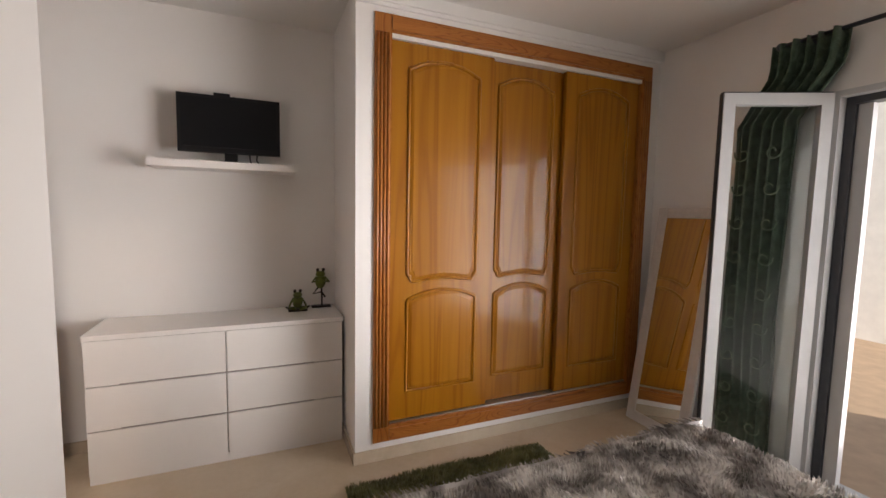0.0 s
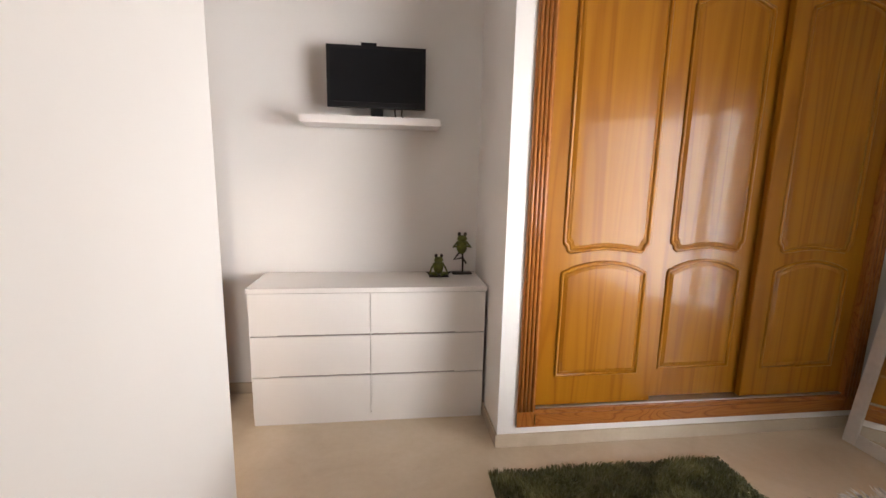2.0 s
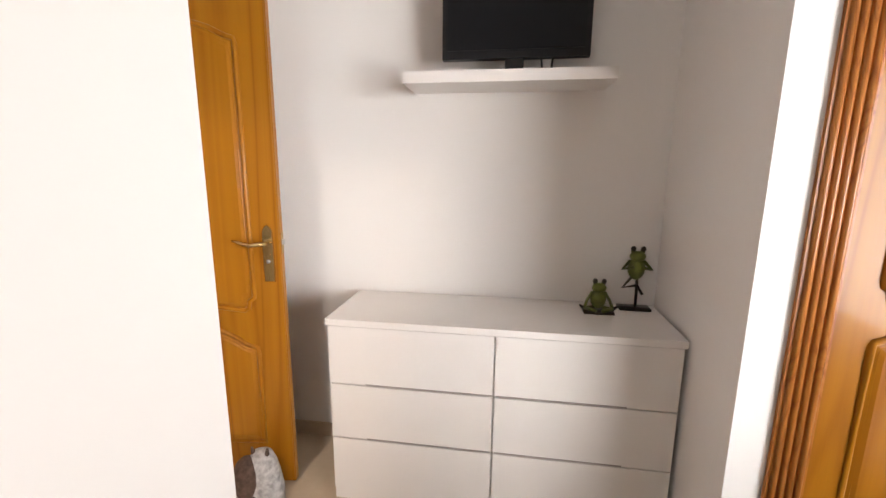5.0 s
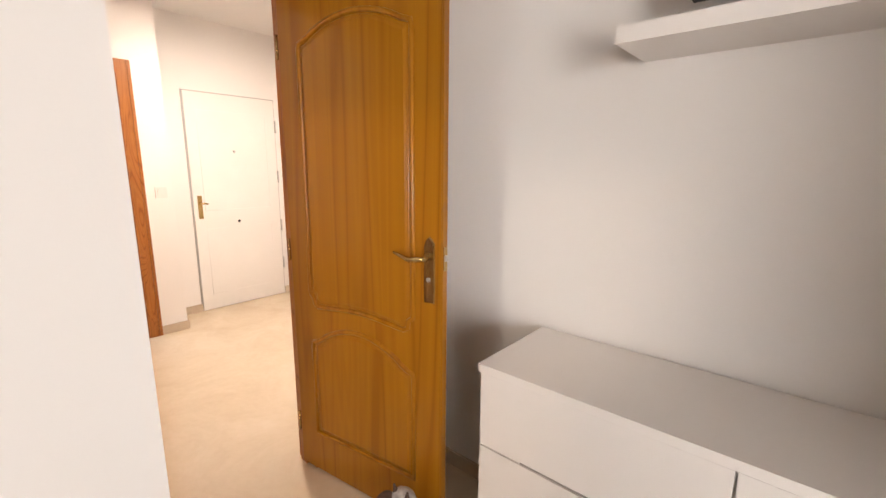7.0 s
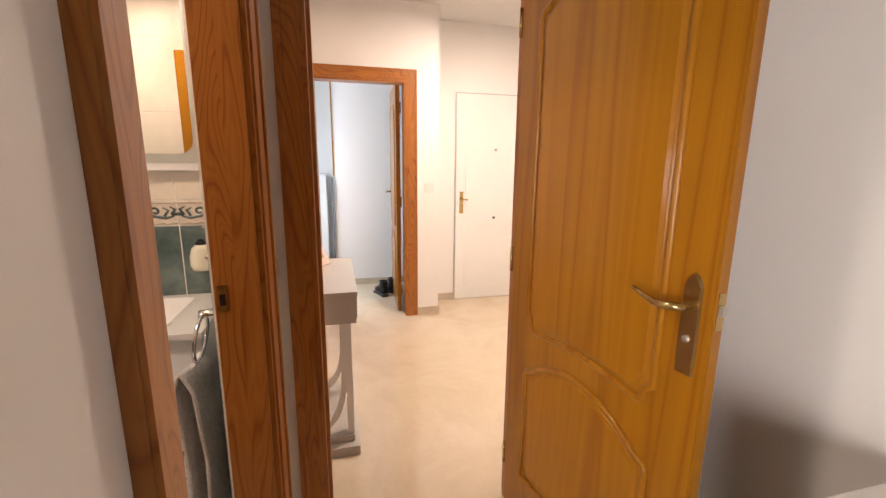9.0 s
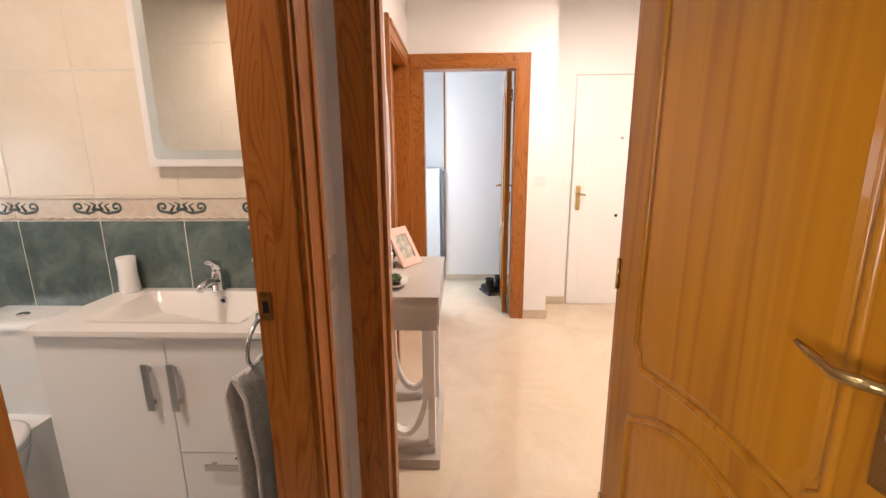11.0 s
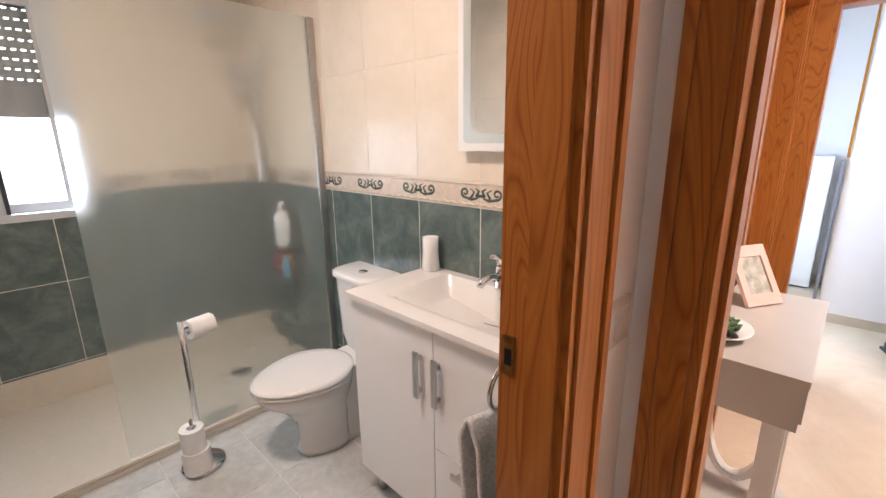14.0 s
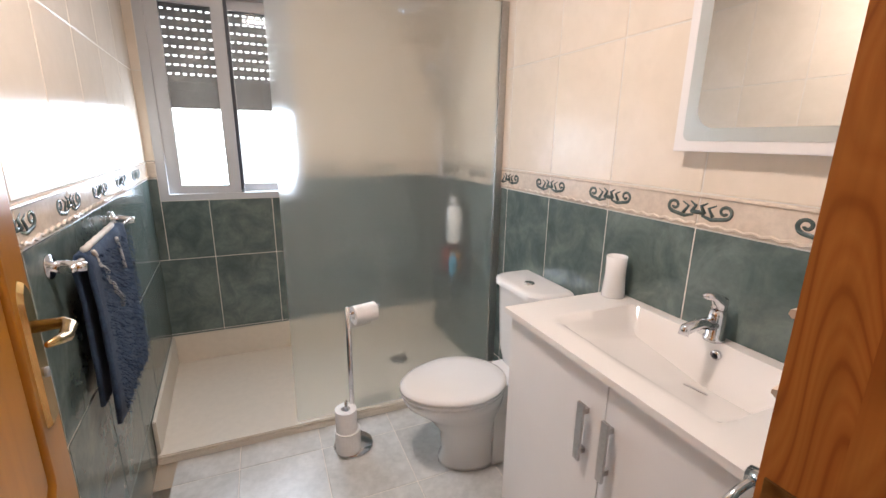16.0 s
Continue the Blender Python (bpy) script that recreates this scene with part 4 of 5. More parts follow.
part("door", boxes((-6.45, -6.43, -1.045, -0.475, 0.08, 1.17)), CREAMW, cab, "", 0.004)


def boot(x, y, rz, label):
    b = thing("ankle_boot", (x, y, 0), label, "boot", "pair of boots", rz=rz)
    LEATHER = bpy.data.materials["black_plastic"]
    bm = bmesh.new()
    sweep(bm, [(0.13, 0, 0.030), (0.10, 0, 0.042), (0.04, 0, 0.052), (-0.03, 0, 0.062), (-0.075, 0, 0.06), (-0.095, 0, 0.05)], [0.012, 0.032, 0.040, 0.044, 0.038, 0.018], 12)
    part("foot", bm, LEATHER, b, smooth=True, local=True)
    bm = bmesh.new()
    lathe(bm, [(0.040, 0.05), (0.038, 0.09), (0.040, 0.13), (0.046, 0.165), (0.040, 0.165), (0.034, 0.12)], (-0.05, 0, 0), 16)
    part("shaft", bm, LEATHER, b, smooth=True, local=True)
    part("sole", boxes((-0.095, 0.135, -0.034, 0.034, 0.0, 0.016)), DARKSEAL, b, "", 0.006, local=True)
    part("heel", boxes((-0.095, -0.035, -0.032, 0.032, 0.0, 0.03)), DARKSEAL, b, "", 0.004, local=True)


boot(-5.26, 0.135, -125, "black leather ankle boot on the floor")
boot(-5.18, 0.06, -160, "black leather ankle boot lying askew")

# ---- fabric door stop ----
FABG = plain("grey_white_fabric", (0.42, 0.41, 0.40), 0.9, vary=0.35, scale=45, relief=0.4)
FABB = plain("brown_fabric", (0.09, 0.055, 0.04), 0.9, vary=0.4, scale=50, relief=0.4)
ds = thing("door_stop", (-1.60, 0.235, 0), "stuffed grey and brown fabric door stop", "door stop")
bm = bmesh.new()
lathe(bm, [(0.06, 0), (0.08, 0.012), (0.082, 0.07), (0.070, 0.14), (0.058, 0.19), (0.042, 0.225), (0.014, 0.24)], (-1.585, 0.235, 0), 18, 1.0, 0.85)
part("body", bm, FABG, ds, smooth=True)
bm = bmesh.new()
blob(bm, (-1.632, 0.200, 0.125), (0.060, 0.056, 0.100))
blob(bm, (-1.60, 0.19, 0.045), (0.045, 0.035, 0.045))
part("front", bm, FABB, ds, "brown patched front", smooth=True)
for sx in (-1, 1):
    bm = bmesh.new()
    sweep(bm, [(-1.585 + sx * 0.026, 0.225, 0.21), (-1.585 + sx * 0.034, 0.222, 0.255)], [0.014, 0.004], 8)
    part("ear", bm, FABB, ds, smooth=True)


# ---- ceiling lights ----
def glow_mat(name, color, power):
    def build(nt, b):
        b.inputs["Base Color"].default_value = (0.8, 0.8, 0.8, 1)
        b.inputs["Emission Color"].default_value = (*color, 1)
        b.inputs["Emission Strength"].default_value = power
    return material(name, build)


WARMGLOW = glow_mat("warm_lamp_glass", (1.0, 0.74, 0.46), 5.0)


def ceiling_light(x, y, z, label):
    l = thing("ceiling_light", (x, y, z), label, "lamp", "ceiling lights")
    bm = bmesh.new()
    lathe(bm, [(0.07, -0.02), (0.075, 0.0)], (0, 0, 0), 24)
    part("rose", bm, CREAMW, l, smooth=True, local=True)
    bm = bmesh.new()
    lathe(bm, [(0.02, -0.065), (0.05, -0.055), (0.065, -0.035), (0.066, -0.02)], (0, 0, 0), 24)
    part("diffuser", bm, WARMGLOW, l, "glowing warm glass", smooth=True, local=True)


ceiling_light(-3.45, 0.75, H, "small round ceiling light of the hall, glowing warm")
ceiling_light(-1.60, -1.45, 2.45, "small round ceiling light of the shower room, glowing warm")

# ---- shower room shell ----
W, S_, N_ = -2.66, -3.25, -0.66
HB = 2.45
ceil2 = structure("ceiling_shower_room", boxes((-2.78, -0.98, -3.40, -0.66, HB, HB + 0.1)), CEIL, "white shower room ceiling")


def tile_mat(name, lo, mid, hi, scale, rough=0.12, speckle=0.7):
    def build(nt, b):
        v = coords(nt)
        info = nt.nodes.new("ShaderNodeObjectInfo")
        off = nt.nodes.new("ShaderNodeVectorMath")
        off.operation = 'MULTIPLY_ADD'
        off.inputs[1].default_value = (1, 1, 1)
        comb = nt.nodes.new("ShaderNodeCombineXYZ")
        mul = nt.nodes.new("ShaderNodeMath")
        mul.operation = 'MULTIPLY'
        mul.inputs[1].default_value = 37.0
        nt.links.new(info.outputs["Random"], mul.inputs[0])
        nt.links.new(mul.outputs[0], comb.inputs[0])
        nt.links.new(mul.outputs[0], comb.inputs[2])
        nt.links.new(v, off.inputs[0])
        nt.links.new(comb.outputs[0], off.inputs[2])
        n1 = noise_of(nt, off.outputs[0], scale, 6, 0.62, 0.7)
        n2 = noise_of(nt, off.outputs[0], scale * 7, 4, 0.6)
        base = ramp(nt, n1, (0.32, lo), (0.5, mid), (0.68, hi))
        sp = ramp(nt, n2, (0.35, (0.84, 0.84, 0.84)), (0.62, (1, 1, 1)))
        nt.links.new(mixed(nt, base, sp, speckle), b.inputs["Base Color"])
        b.inputs["Roughness"].default_value = rough
        bump(nt, b, noise_of(nt, off.outputs[0], 6.0, 2), 0.25, 0.006)
    return material(name, build)


GREEN = tile_mat("green_slate_tile", (0.075, 0.105, 0.098), (0.120, 0.158, 0.146), (0.180, 0.222, 0.205), 7, 0.16)
CREAMT = tile_mat("cream_wall_tile", (0.70, 0.61, 0.49), (0.73, 0.64, 0.52), (0.76, 0.67, 0.56), 3, 0.2, 0.15)
CREAMT.node_tree.nodes["Principled BSDF"].inputs["Specular IOR Level"].default_value = 0.18
FLOORT = tile_mat("pale_floor_tile", (0.52, 0.52, 0.49), (0.60, 0.60, 0.57), (0.68, 0.68, 0.65), 5, 0.22)
BORDERT = tile_mat("cream_border_tile", (0.60, 0.50, 0.40), (0.66, 0.56, 0.45), (0.70, 0.61, 0.50), 9, 0.2)
SCROLL = tile_mat("dark_green_glaze", (0.05, 0.075, 0.068), (0.085, 0.115, 0.105), (0.14, 0.175, 0.16), 12, 0.25)

tile_cache = {}


def tile_mesh(w, h, t, mat, name="tile"):
    key = (round(w, 3), round(h, 3), t, mat.name)
    if key not in tile_cache:
        bm = boxes((0.002, w - 0.002, t - 0.003, t, 0.002, h - 0.002))
        bmesh.ops.bevel(bm, geom=[e2 for e2 in bm.edges if all(v.co.y > t / 2 for v in e2.verts)], offset=0.0018, segments=1, affect='EDGES')
        glazed = set(bm.faces)
        box(bm, 0.0, w, 0, t - 0.0015, 0.0, h)
        for fc in bm.faces:
            if fc not in glazed:
                fc.material_index = 1
        d2 = bpy.data.meshes.new(name)
        bm.to_mesh(d2)
        bm.free()
        d2.materials.append(mat)
        d2.materials.append(GROUT)
        tile_cache[key] = d2
    return tile_cache[key]


def cut(rect, hole):
    """What is left of a rectangle (u0, u1, z0, z1) outside a hole."""
    u0, u1, z0, z1 = rect
    a0, a1, b0, b1 = hole
    if a0 >= u1 or a1 <= u0 or b0 >= z1 or b1 <= z0:
        return [rect]
    out = []
    if a0 > u0:
        out.append((u0, a0, z0, z1))
    if a1 < u1:
        out.append((a1, u1, z0, z1))
    m0, m1 = max(u0, a0), min(u1, a1)
    if b0 > z0:
        out.append((m0, m1, z0, b0))
    if b1 < z1:
        out.append((m0, m1, b1, z1))
    return [r for r in out if r[1] - r[0] > 0.008 and r[3] - r[2] > 0.008]


def scroll_mesh():
    bm = bmesh.new()
    for sx in (-1, 1):
        pts = []
        for k in range(22):
            a = k * 0.36
            r = 0.021 - 0.0021 * k * 0.36
            pts.append((sx * (0.075 + r * math.cos(a - 1.57)), 0.0, 0.058 + 0.9 * r * math.sin(a - 1.57)))
        pts = [(sx * 0.012, 0, 0.040), (sx * 0.040, 0, 0.033)] + pts
        sweep(bm, pts, [0.003] + [0.0055] * 8 + [0.0045] * (len(pts) - 9), 6)
        sweep(bm, [(sx * 0.045, 0, 0.040), (sx * 0.030, 0, 0.062), (sx * 0.050, 0, 0.072)], [0.006, 0.005, 0.002], 6)
        sweep(bm, [(sx * 0.02, 0, 0.045), (sx * 0.008, 0, 0.066), (sx * 0.026, 0, 0.076)], [0.007, 0.006, 0.002], 6)
    sweep(bm, [(-0.02, 0, 0.048), (0.02, 0, 0.048)], [0.006, 0.006], 6)
    for v in bm.verts:
        v.co.y *= 0.45
    d2 = bpy.data.meshes.new("scroll")
    bm.to_mesh(d2)
    bm.free()
    d2.materials.append(SCROLL)
    for p in d2.polygons:
        p.use_smooth = True
    return d2


def bead_mesh(w):
    bm = bmesh.new()
    sweep(bm, [(0.001, 0.009, 0.088), (w - 0.001, 0.009, 0.088)], 0.0045, 6)
    n2 = max(2, int(w / 0.0105))
    sweep(bm, [(0.002 + (w - 0.004) * k / n2, 0.009, 0.011 + 0.003 * math.sin(k * 1.57)) for k in range(n2 + 1)], 0.005, 6)
    d2 = bpy.data.meshes.new("bead")
    bm.to_mesh(d2)
    bm.free()
    d2.materials.append(BORDERT)
    return d2


SCROLLS, BEADS = scroll_mesh(), {}
ROWS = ((0.0, 0.210, GREEN), (0.210, 0.665, GREEN), (0.665, 1.122, GREEN), (1.122, 1.218, None), (1.218, 1.670, CREAMT), (1.670, 2.12, CREAMT), (2.12, HB, CREAMT))


def tile_wall(parent, origin, way, normal, length, first, holes=()):
    """Tiles along a wall from its origin; way and normal are plan directions, first the offset of the first joint."""
    base = Matrix(((way[0], normal[0], 0, origin[0]), (way[1], normal[1], 0, origin[1]), (0, 0, 1, 0), (0, 0, 0, 1)))
    joints = [0.0] + [first + 0.335 * k for k in range(-2, 12) if 0.01 < first + 0.335 * k < length - 0.01] + [length]
    for z0, z1, mat in ROWS:
        for u0, u1 in zip(joints, joints[1:]):
            rects = [(u0, u1, z0, z1)]
            for hole in holes:
                rects = [r for q in rects for r in cut(q, hole)]
            for r in rects:
                w, h = r[1] - r[0], r[3] - r[2]
                t = new("border_tile" if mat is None else "tile", tile_mesh(w, h, 0.008, mat or BORDERT))
                t.parent = parent
                t.matrix_basis = base @ Matrix.Translation((r[0], 0, r[2]))
                if mat is None and h > 0.09:
                    key = round(w, 3)
                    if key not in BEADS:
                        BEADS[key] = bead_mesh(w)
                    bd = new("bead", BEADS[key])
                    bd.parent = t
        if mat is None:
            for j in joints[1:-1]:
                if any(h[0] - 0.1 < j < h[1] + 0.1 and h[2] < 1.15 < h[3] for h in holes) or not 0.1 < j < length - 0.1:
                    continue
                s3 = new("scroll", SCROLLS)
                s3.parent = parent
                s3.matrix_basis = base @ Matrix.Translation((j, 0.0085, 1.118))


ww = structure("wall_shower_west", boxes((-2.78, W, -3.40, N_, 0, HB)), GROUT, "tiled wall, green below a scroll border and cream above")
tile_wall(ww, (W, N_), (0, -1), (1, 0), N_ - S_, 0.30)
WX0, WX1, WZ0, WZ1 = -1.77, -1.03, 1.0, 2.10
ws = structure("wall_shower_south", boxes((W, WX0, -3.40, S_, 0, HB), (WX0, WX1, -3.40, S_, 0, WZ0), (WX0, WX1, -3.40, S_, WZ1, HB), (WX1, -0.965, -3.40, S_, 0, HB)), GROUT, "tiled wall with the shower window")
tile_wall(ws, (-0.978, S_), (-1, 0), (0, 1), -0.978 - W, 0.285, [(-0.978 - WX1, -0.978 - WX0, WZ0, WZ1)])
dx, dy = EAST_B[0] - EAST_A[0], EAST_B[1] - EAST_A[1]
ln = math.hypot(dx, dy)
wy = (dx / ln, dy / ln)
we = tagged(new("wall_shower_east"), "tiled wall behind the towel rail", kind="structure")
bm = bmesh.new()
prism(bm, [EAST_A, EAST_B, (EAST_B[0] + 0.006, EAST_B[1]), (EAST_A[0] + 0.006, EAST_A[1])], 0, HB)
we.matrix_basis = Matrix.Identity(4)
eb = part("grout_bed", bm, GROUT, we)
tile_wall(we, EAST_A, wy, (wy[1], -wy[0]), ln, 0.25)
wn2 = tagged(new("wall_shower_north"), "tiled wall round the doorway", kind="structure")
eb = part("grout_bed", boxes((-2.66, -1.955, -0.646, -0.640, 0, HB), (-1.268, -1.155, -0.646, -0.640, 0, HB), (-1.955, -1.268, -0.646, -0.640, 2.04, HB)), GROUT, wn2)
tile_wall(wn2, (W, -0.646), (1, 0), (0, -1), 1.505, 0.30, [(0.70, 1.40, 0, 2.05)])
wn2.matrix_basis = PASSAGE

fl = structure("floor_shower_room", boxes((-2.78, -0.97, -3.40, -0.60, -0.12, -0.010)), GROUT, "pale grey floor tiles")
xs = [-2.66] + [-1.70 + 0.335 * k for k in range(-2, 3)] + [-0.99]
ys = [-2.40] + [-2.20 + 0.335 * k for k in range(0, 5)] + [-0.60]
for x0, x1 in zip(xs, xs[1:]):
    for y0, y1 in zip(ys, ys[1:]):
        if x1 - x0 > 0.01 and y1 - y0 > 0.01:
            t = new("tile", tile_mesh(x1 - x0, y1 - y0, 0.010, FLOORT))
            t.parent = fl
            t.matrix_basis = Matrix(((1, 0, 0, x0), (0, 0, -1, y1), (0, 1, 0, -0.010), (0, 0, 0, 1))) @ Matrix.Identity(4)
            t.matrix_basis = Matrix.Translation((x0, y0, -0.010)) @ Matrix(((1, 0, 0, 0), (0, 0, 1, 0), (0, 1, 0, 0), (0, 0, 0, 1)))

# ---- shower window ----
win = structure("window_1", boxes((WX0, WX1, -3.40, -3.245, WZ0, WZ0 + 0.035), (WX0, WX1, -3.40, -3.245, WZ1 - 0.035, WZ1), (WX0, WX0 + 0.03, -3.40, -3.245, WZ0 + 0.035, WZ1 - 0.035),
                               (WX1 - 0.045, WX1, -3.40, -3.245, WZ0 + 0.035, WZ1 - 0.035)), ALU, "white aluminium sliding window with a half lowered shutter", 0.003)
for x0, x1, y in ((-1.435, -1.075, -3.270), (-1.74, -1.395, -3.312)):
    sash = thing("window_sash", (x0, y, WZ0 + 0.036), "", "")
    sash.parent = win
    wd = 0.062
    for r in ((x0, x0 + wd, y - 0.014, y + 0.014, WZ0 + 0.036, WZ1 - 0.036), (x1 - wd, x1, y - 0.014, y + 0.014, WZ0 + 0.036, WZ1 - 0.036)):
        part("stile", boxes(r), ALU, sash, "", 0.003)
    for r in ((x0 + wd, x1 - wd, y - 0.014, y + 0.014, WZ0 + 0.036, WZ0 + 0.08), (x0 + wd, x1 - wd, y - 0.014, y + 0.014, WZ1 - 0.09, WZ1 - 0.036)):
        part("rail", boxes(r), ALU, sash, "", 0.003)
    part("pane", boxes((x0 + wd - 0.005, x1 - wd + 0.005, y - 0.003, y + 0.003, WZ0 + 0.078, WZ1 - 0.088)), GLASS, sash).visible_shadow = False
part("meeting_seal", boxes((-1.4535, -1.437, -3.296, -3.257, WZ0 + 0.036, WZ1 - 0.036)), DARKSEAL, win, "dark meeting strip", 0.002)
SHUT = plain("grey_shutter_plastic", (0.30, 0.30, 0.31), 0.5, vary=0.06, scale=20)
sh = thing("roller_shutter", (-1.40, -3.36, 1.49), "half lowered grey roller shutter with light slots", "shutter")
for k in range(14):
    z = 1.50 + 0.046 * k
    bm = bmesh.new()
    if k < 3:
        box(bm, WX0 + 0.03, WX1 - 0.045, -3.372, -3.358, z, z + 0.0455)
    else:
        box(bm, WX0 + 0.03, WX1 - 0.045, -3.372, -3.358, z, z + 0.036)
        xk = WX0 + 0.03
        while xk < WX1 - 0.05:
            box(bm, xk, xk + 0.017, -3.370, -3.360, z + 0.036, z + 0.046)
            xk += 0.036
    part("slat", bm, SHUT, sh)

# outside of the shower window: an added board that glows as daylight
DAYGLOW = glow_mat("backdrop_glow", (1.0, 0.99, 0.97), 3.5)
structure("backdrop", boxes((-8, 5, -8.1, -8.0, -0.13, 6)), DAYGLOW, "plain board glowing as bright daylight beyond the window")

# ---- shower ----
TRAYM = plain("cream_stone_resin", (0.66, 0.60, 0.50), 0.4, vary=0.03, scale=30, relief=0.15)
tr = thing("shower_tray", (-1.82, -2.81, 0), "wide cream stone shower tray with raised rim", "shower tray")
ex = east_x(-2.8)
bm = bmesh.new()
prism(bm, [(W + 0.009, -2.345), (W + 0.009, S_ + 0.009), (EAST_B[0] - 0.010, S_ + 0.009), (east_x(-2.345) - 0.010, -2.345)], 0.0, 0.030)
part("floor_slab", bm, TRAYM, tr, "", 0.004)
bm = bmesh.new()
prism(bm, [(W + 0.009, -2.345), (W + 0.009, -2.395), (east_x(-2.395) - 0.010, -2.395), (east_x(-2.345) - 0.010, -2.345)], 0.030, 0.045)
part("front_lip", bm, TRAYM, tr, "", 0.005)
part("upstand", boxes((W + 0.009, EAST_B[0] - 0.010, S_ + 0.009, S_ + 0.024, 0.030, 0.200)), TRAYM, tr, "", 0.004)
bm = bmesh.new()
prism(bm, [(east_x(-2.36) - 0.024, -2.36), (EAST_B[0] - 0.024, S_ + 0.025), (EAST_B[0] - 0.010, S_ + 0.025), (east_x(-2.36) - 0.010, -2.36)], 0.030, 0.200)
part("upstand", bm, TRAYM, tr, "", 0.004)
dr = thing("shower_drain", (-2.24, -2.79, 0.031), "round steel shower drain", "drain")
bm = bmesh.new()
lathe(bm, [(0.055, 0.0), (0.055, 0.004), (0.045, 0.006)], (-2.24, -2.79, 0.030), 24)
part("grate", bm, STEEL, dr, smooth=True)


def frosted(nt, b):
    b.inputs["Base Color"].default_value = (0.93, 0.97, 0.96, 1)
    b.inputs["Transmission Weight"].default_value = 0.95
    b.inputs["IOR"].default_value = 1.12
    v = coords(nt)
    n = noise_of(nt, v, 2.0, 3)
    r = nt.nodes.new("ShaderNodeMapRange")
    r.inputs["To Min"].default_value, r.inputs["To Max"].default_value = 0.255, 0.325
    nt.links.new(n, r.inputs["Value"])
    nt.links.new(r.outputs[0], b.inputs["Roughness"])


FROST = material("frosted_shower_glass", frosted)
sc = thing("shower_screen", (-2.1, -2.372, 0.045), "frosted glass shower screen with a metal wall profile", "shower screen")
part("glass", boxes((-2.63, -1.612, -2.376, -2.368, 0.047, 1.955)), FROST, sc, "frosted glass panel").visible_shadow = False
part("wall_profile", boxes((-2.651, -2.615, -2.386, -2.358, 0.047, 1.955)), STEEL, sc, "", 0.002)

sb = thing("shower_set", (-2.62, -2.95, 1.2), "chrome shower column with hand shower", "shower")
bm = bmesh.new()
sweep(bm, [(-2.60, -2.95, 0.95), (-2.60, -2.95, 2.0), (-2.56, -2.95, 2.06), (-2.40, -2.95, 2.06)], 0.011, 10)
part("riser", bm, CHROME, sb, smooth=True)
bm = bmesh.new()
lathe(bm, [(0.02, 0.03), (0.09, 0.012), (0.10, 0.0)], (-2.38, -2.95, 2.015), 24)
part("rain_head", bm, CHROME, sb, smooth=True)
part("mixer", boxes((-2.65, -2.58, -3.05, -2.85, 0.98, 1.04)), CHROME, sb, "", 0.015)
bm = bmesh.new()
sweep(bm, [(-2.58, -2.95, 1.72), (-2.52, -2.93, 1.75), (-2.46, -2.90, 1.74)], [0.012, 0.014, 0.045], 12)
part("hand_shower", bm, CHROME, sb, smooth=True)
bm = bmesh.new()
sweep(bm, [(-2.59, -2.93, 0.98), (-2.55, -2.88, 0.75), (-2.54, -2.84, 1.0), (-2.53, -2.90, 1.4), (-2.54, -2.93, 1.72)], 0.008, 8)
part("hose", bm, CHROME, sb, smooth=True)
rk = thing("shower_caddy", (-2.58, -2.78, 0.72), "dark wire shower shelf fixed to the tiles", "shelf")
part("shelf", boxes((-2.651, -2.52, -2.88, -2.68, 0.755, 0.763)), STEEL, rk, "", 0.002)
part("shelf", boxes((-2.651, -2.52, -2.88, -2.68, 0.565, 0.573)), STEEL, rk, "", 0.002)
part("back_rail", boxes((-2.651, -2.645, -2.79, -2.77, 0.565, 1.02)), STEEL, rk, "", 0.002)


def bottle(x, y, z, r, h, mat, label):
    b = thing("bottle", (x, y, z), label, "bottle", "bottles in the shower")
    bm = bmesh.new()
    lathe(bm, [(r * 0.9, 0), (r, 0.006), (r, h * 0.72), (r * 0.5, h * 0.8), (r * 0.4, h * 0.82)], (0, 0, 0), 18)
    part("body", bm, mat, b, smooth=True, local=True)
    bm = bmesh.new()
    lathe(bm, [(r * 0.45, h * 0.82), (r * 0.45, h * 0.97), (r * 0.3, h)], (0, 0, 0), 14)
    part("cap", bm, mat, b, smooth=True, local=True)


bottle(-2.58, -2.76, 0.764, 0.045, 0.26, CERAMIC, "white shampoo bottle on the shower shelf")
bottle(-2.58, -2.74, 0.574, 0.034, 0.17, plain("amber_soap", (0.55, 0.25, 0.06), 0.3), "orange soap bottle on the shower shelf")
bottle(-2.57, -2.83, 0.574, 0.034, 0.18, plain("red_soap", (0.22, 0.03, 0.03), 0.3), "dark red soap bottle on the shower shelf")
bottle(-2.55, -2.70, 0.574, 0.025, 0.14, plain("blue_soap", (0.10, 0.32, 0.45), 0.3), "blue soap bottle on the shower shelf")

# ---- toilet ----
wc = thing("toilet", (-2.3, -1.93, 0), "white ceramic toilet with closed lid", "toilet")
CY = -1.93


def egg(t, length, half):
    a = 2 * math.pi * t
    c2, s4 = math.cos(a), math.sin(a)
    return (-2.235 + length * c2 * (1.0 if c2 > 0 else 0.86), CY + half * s4 * (1 - 0.10 * max(0, c2)))


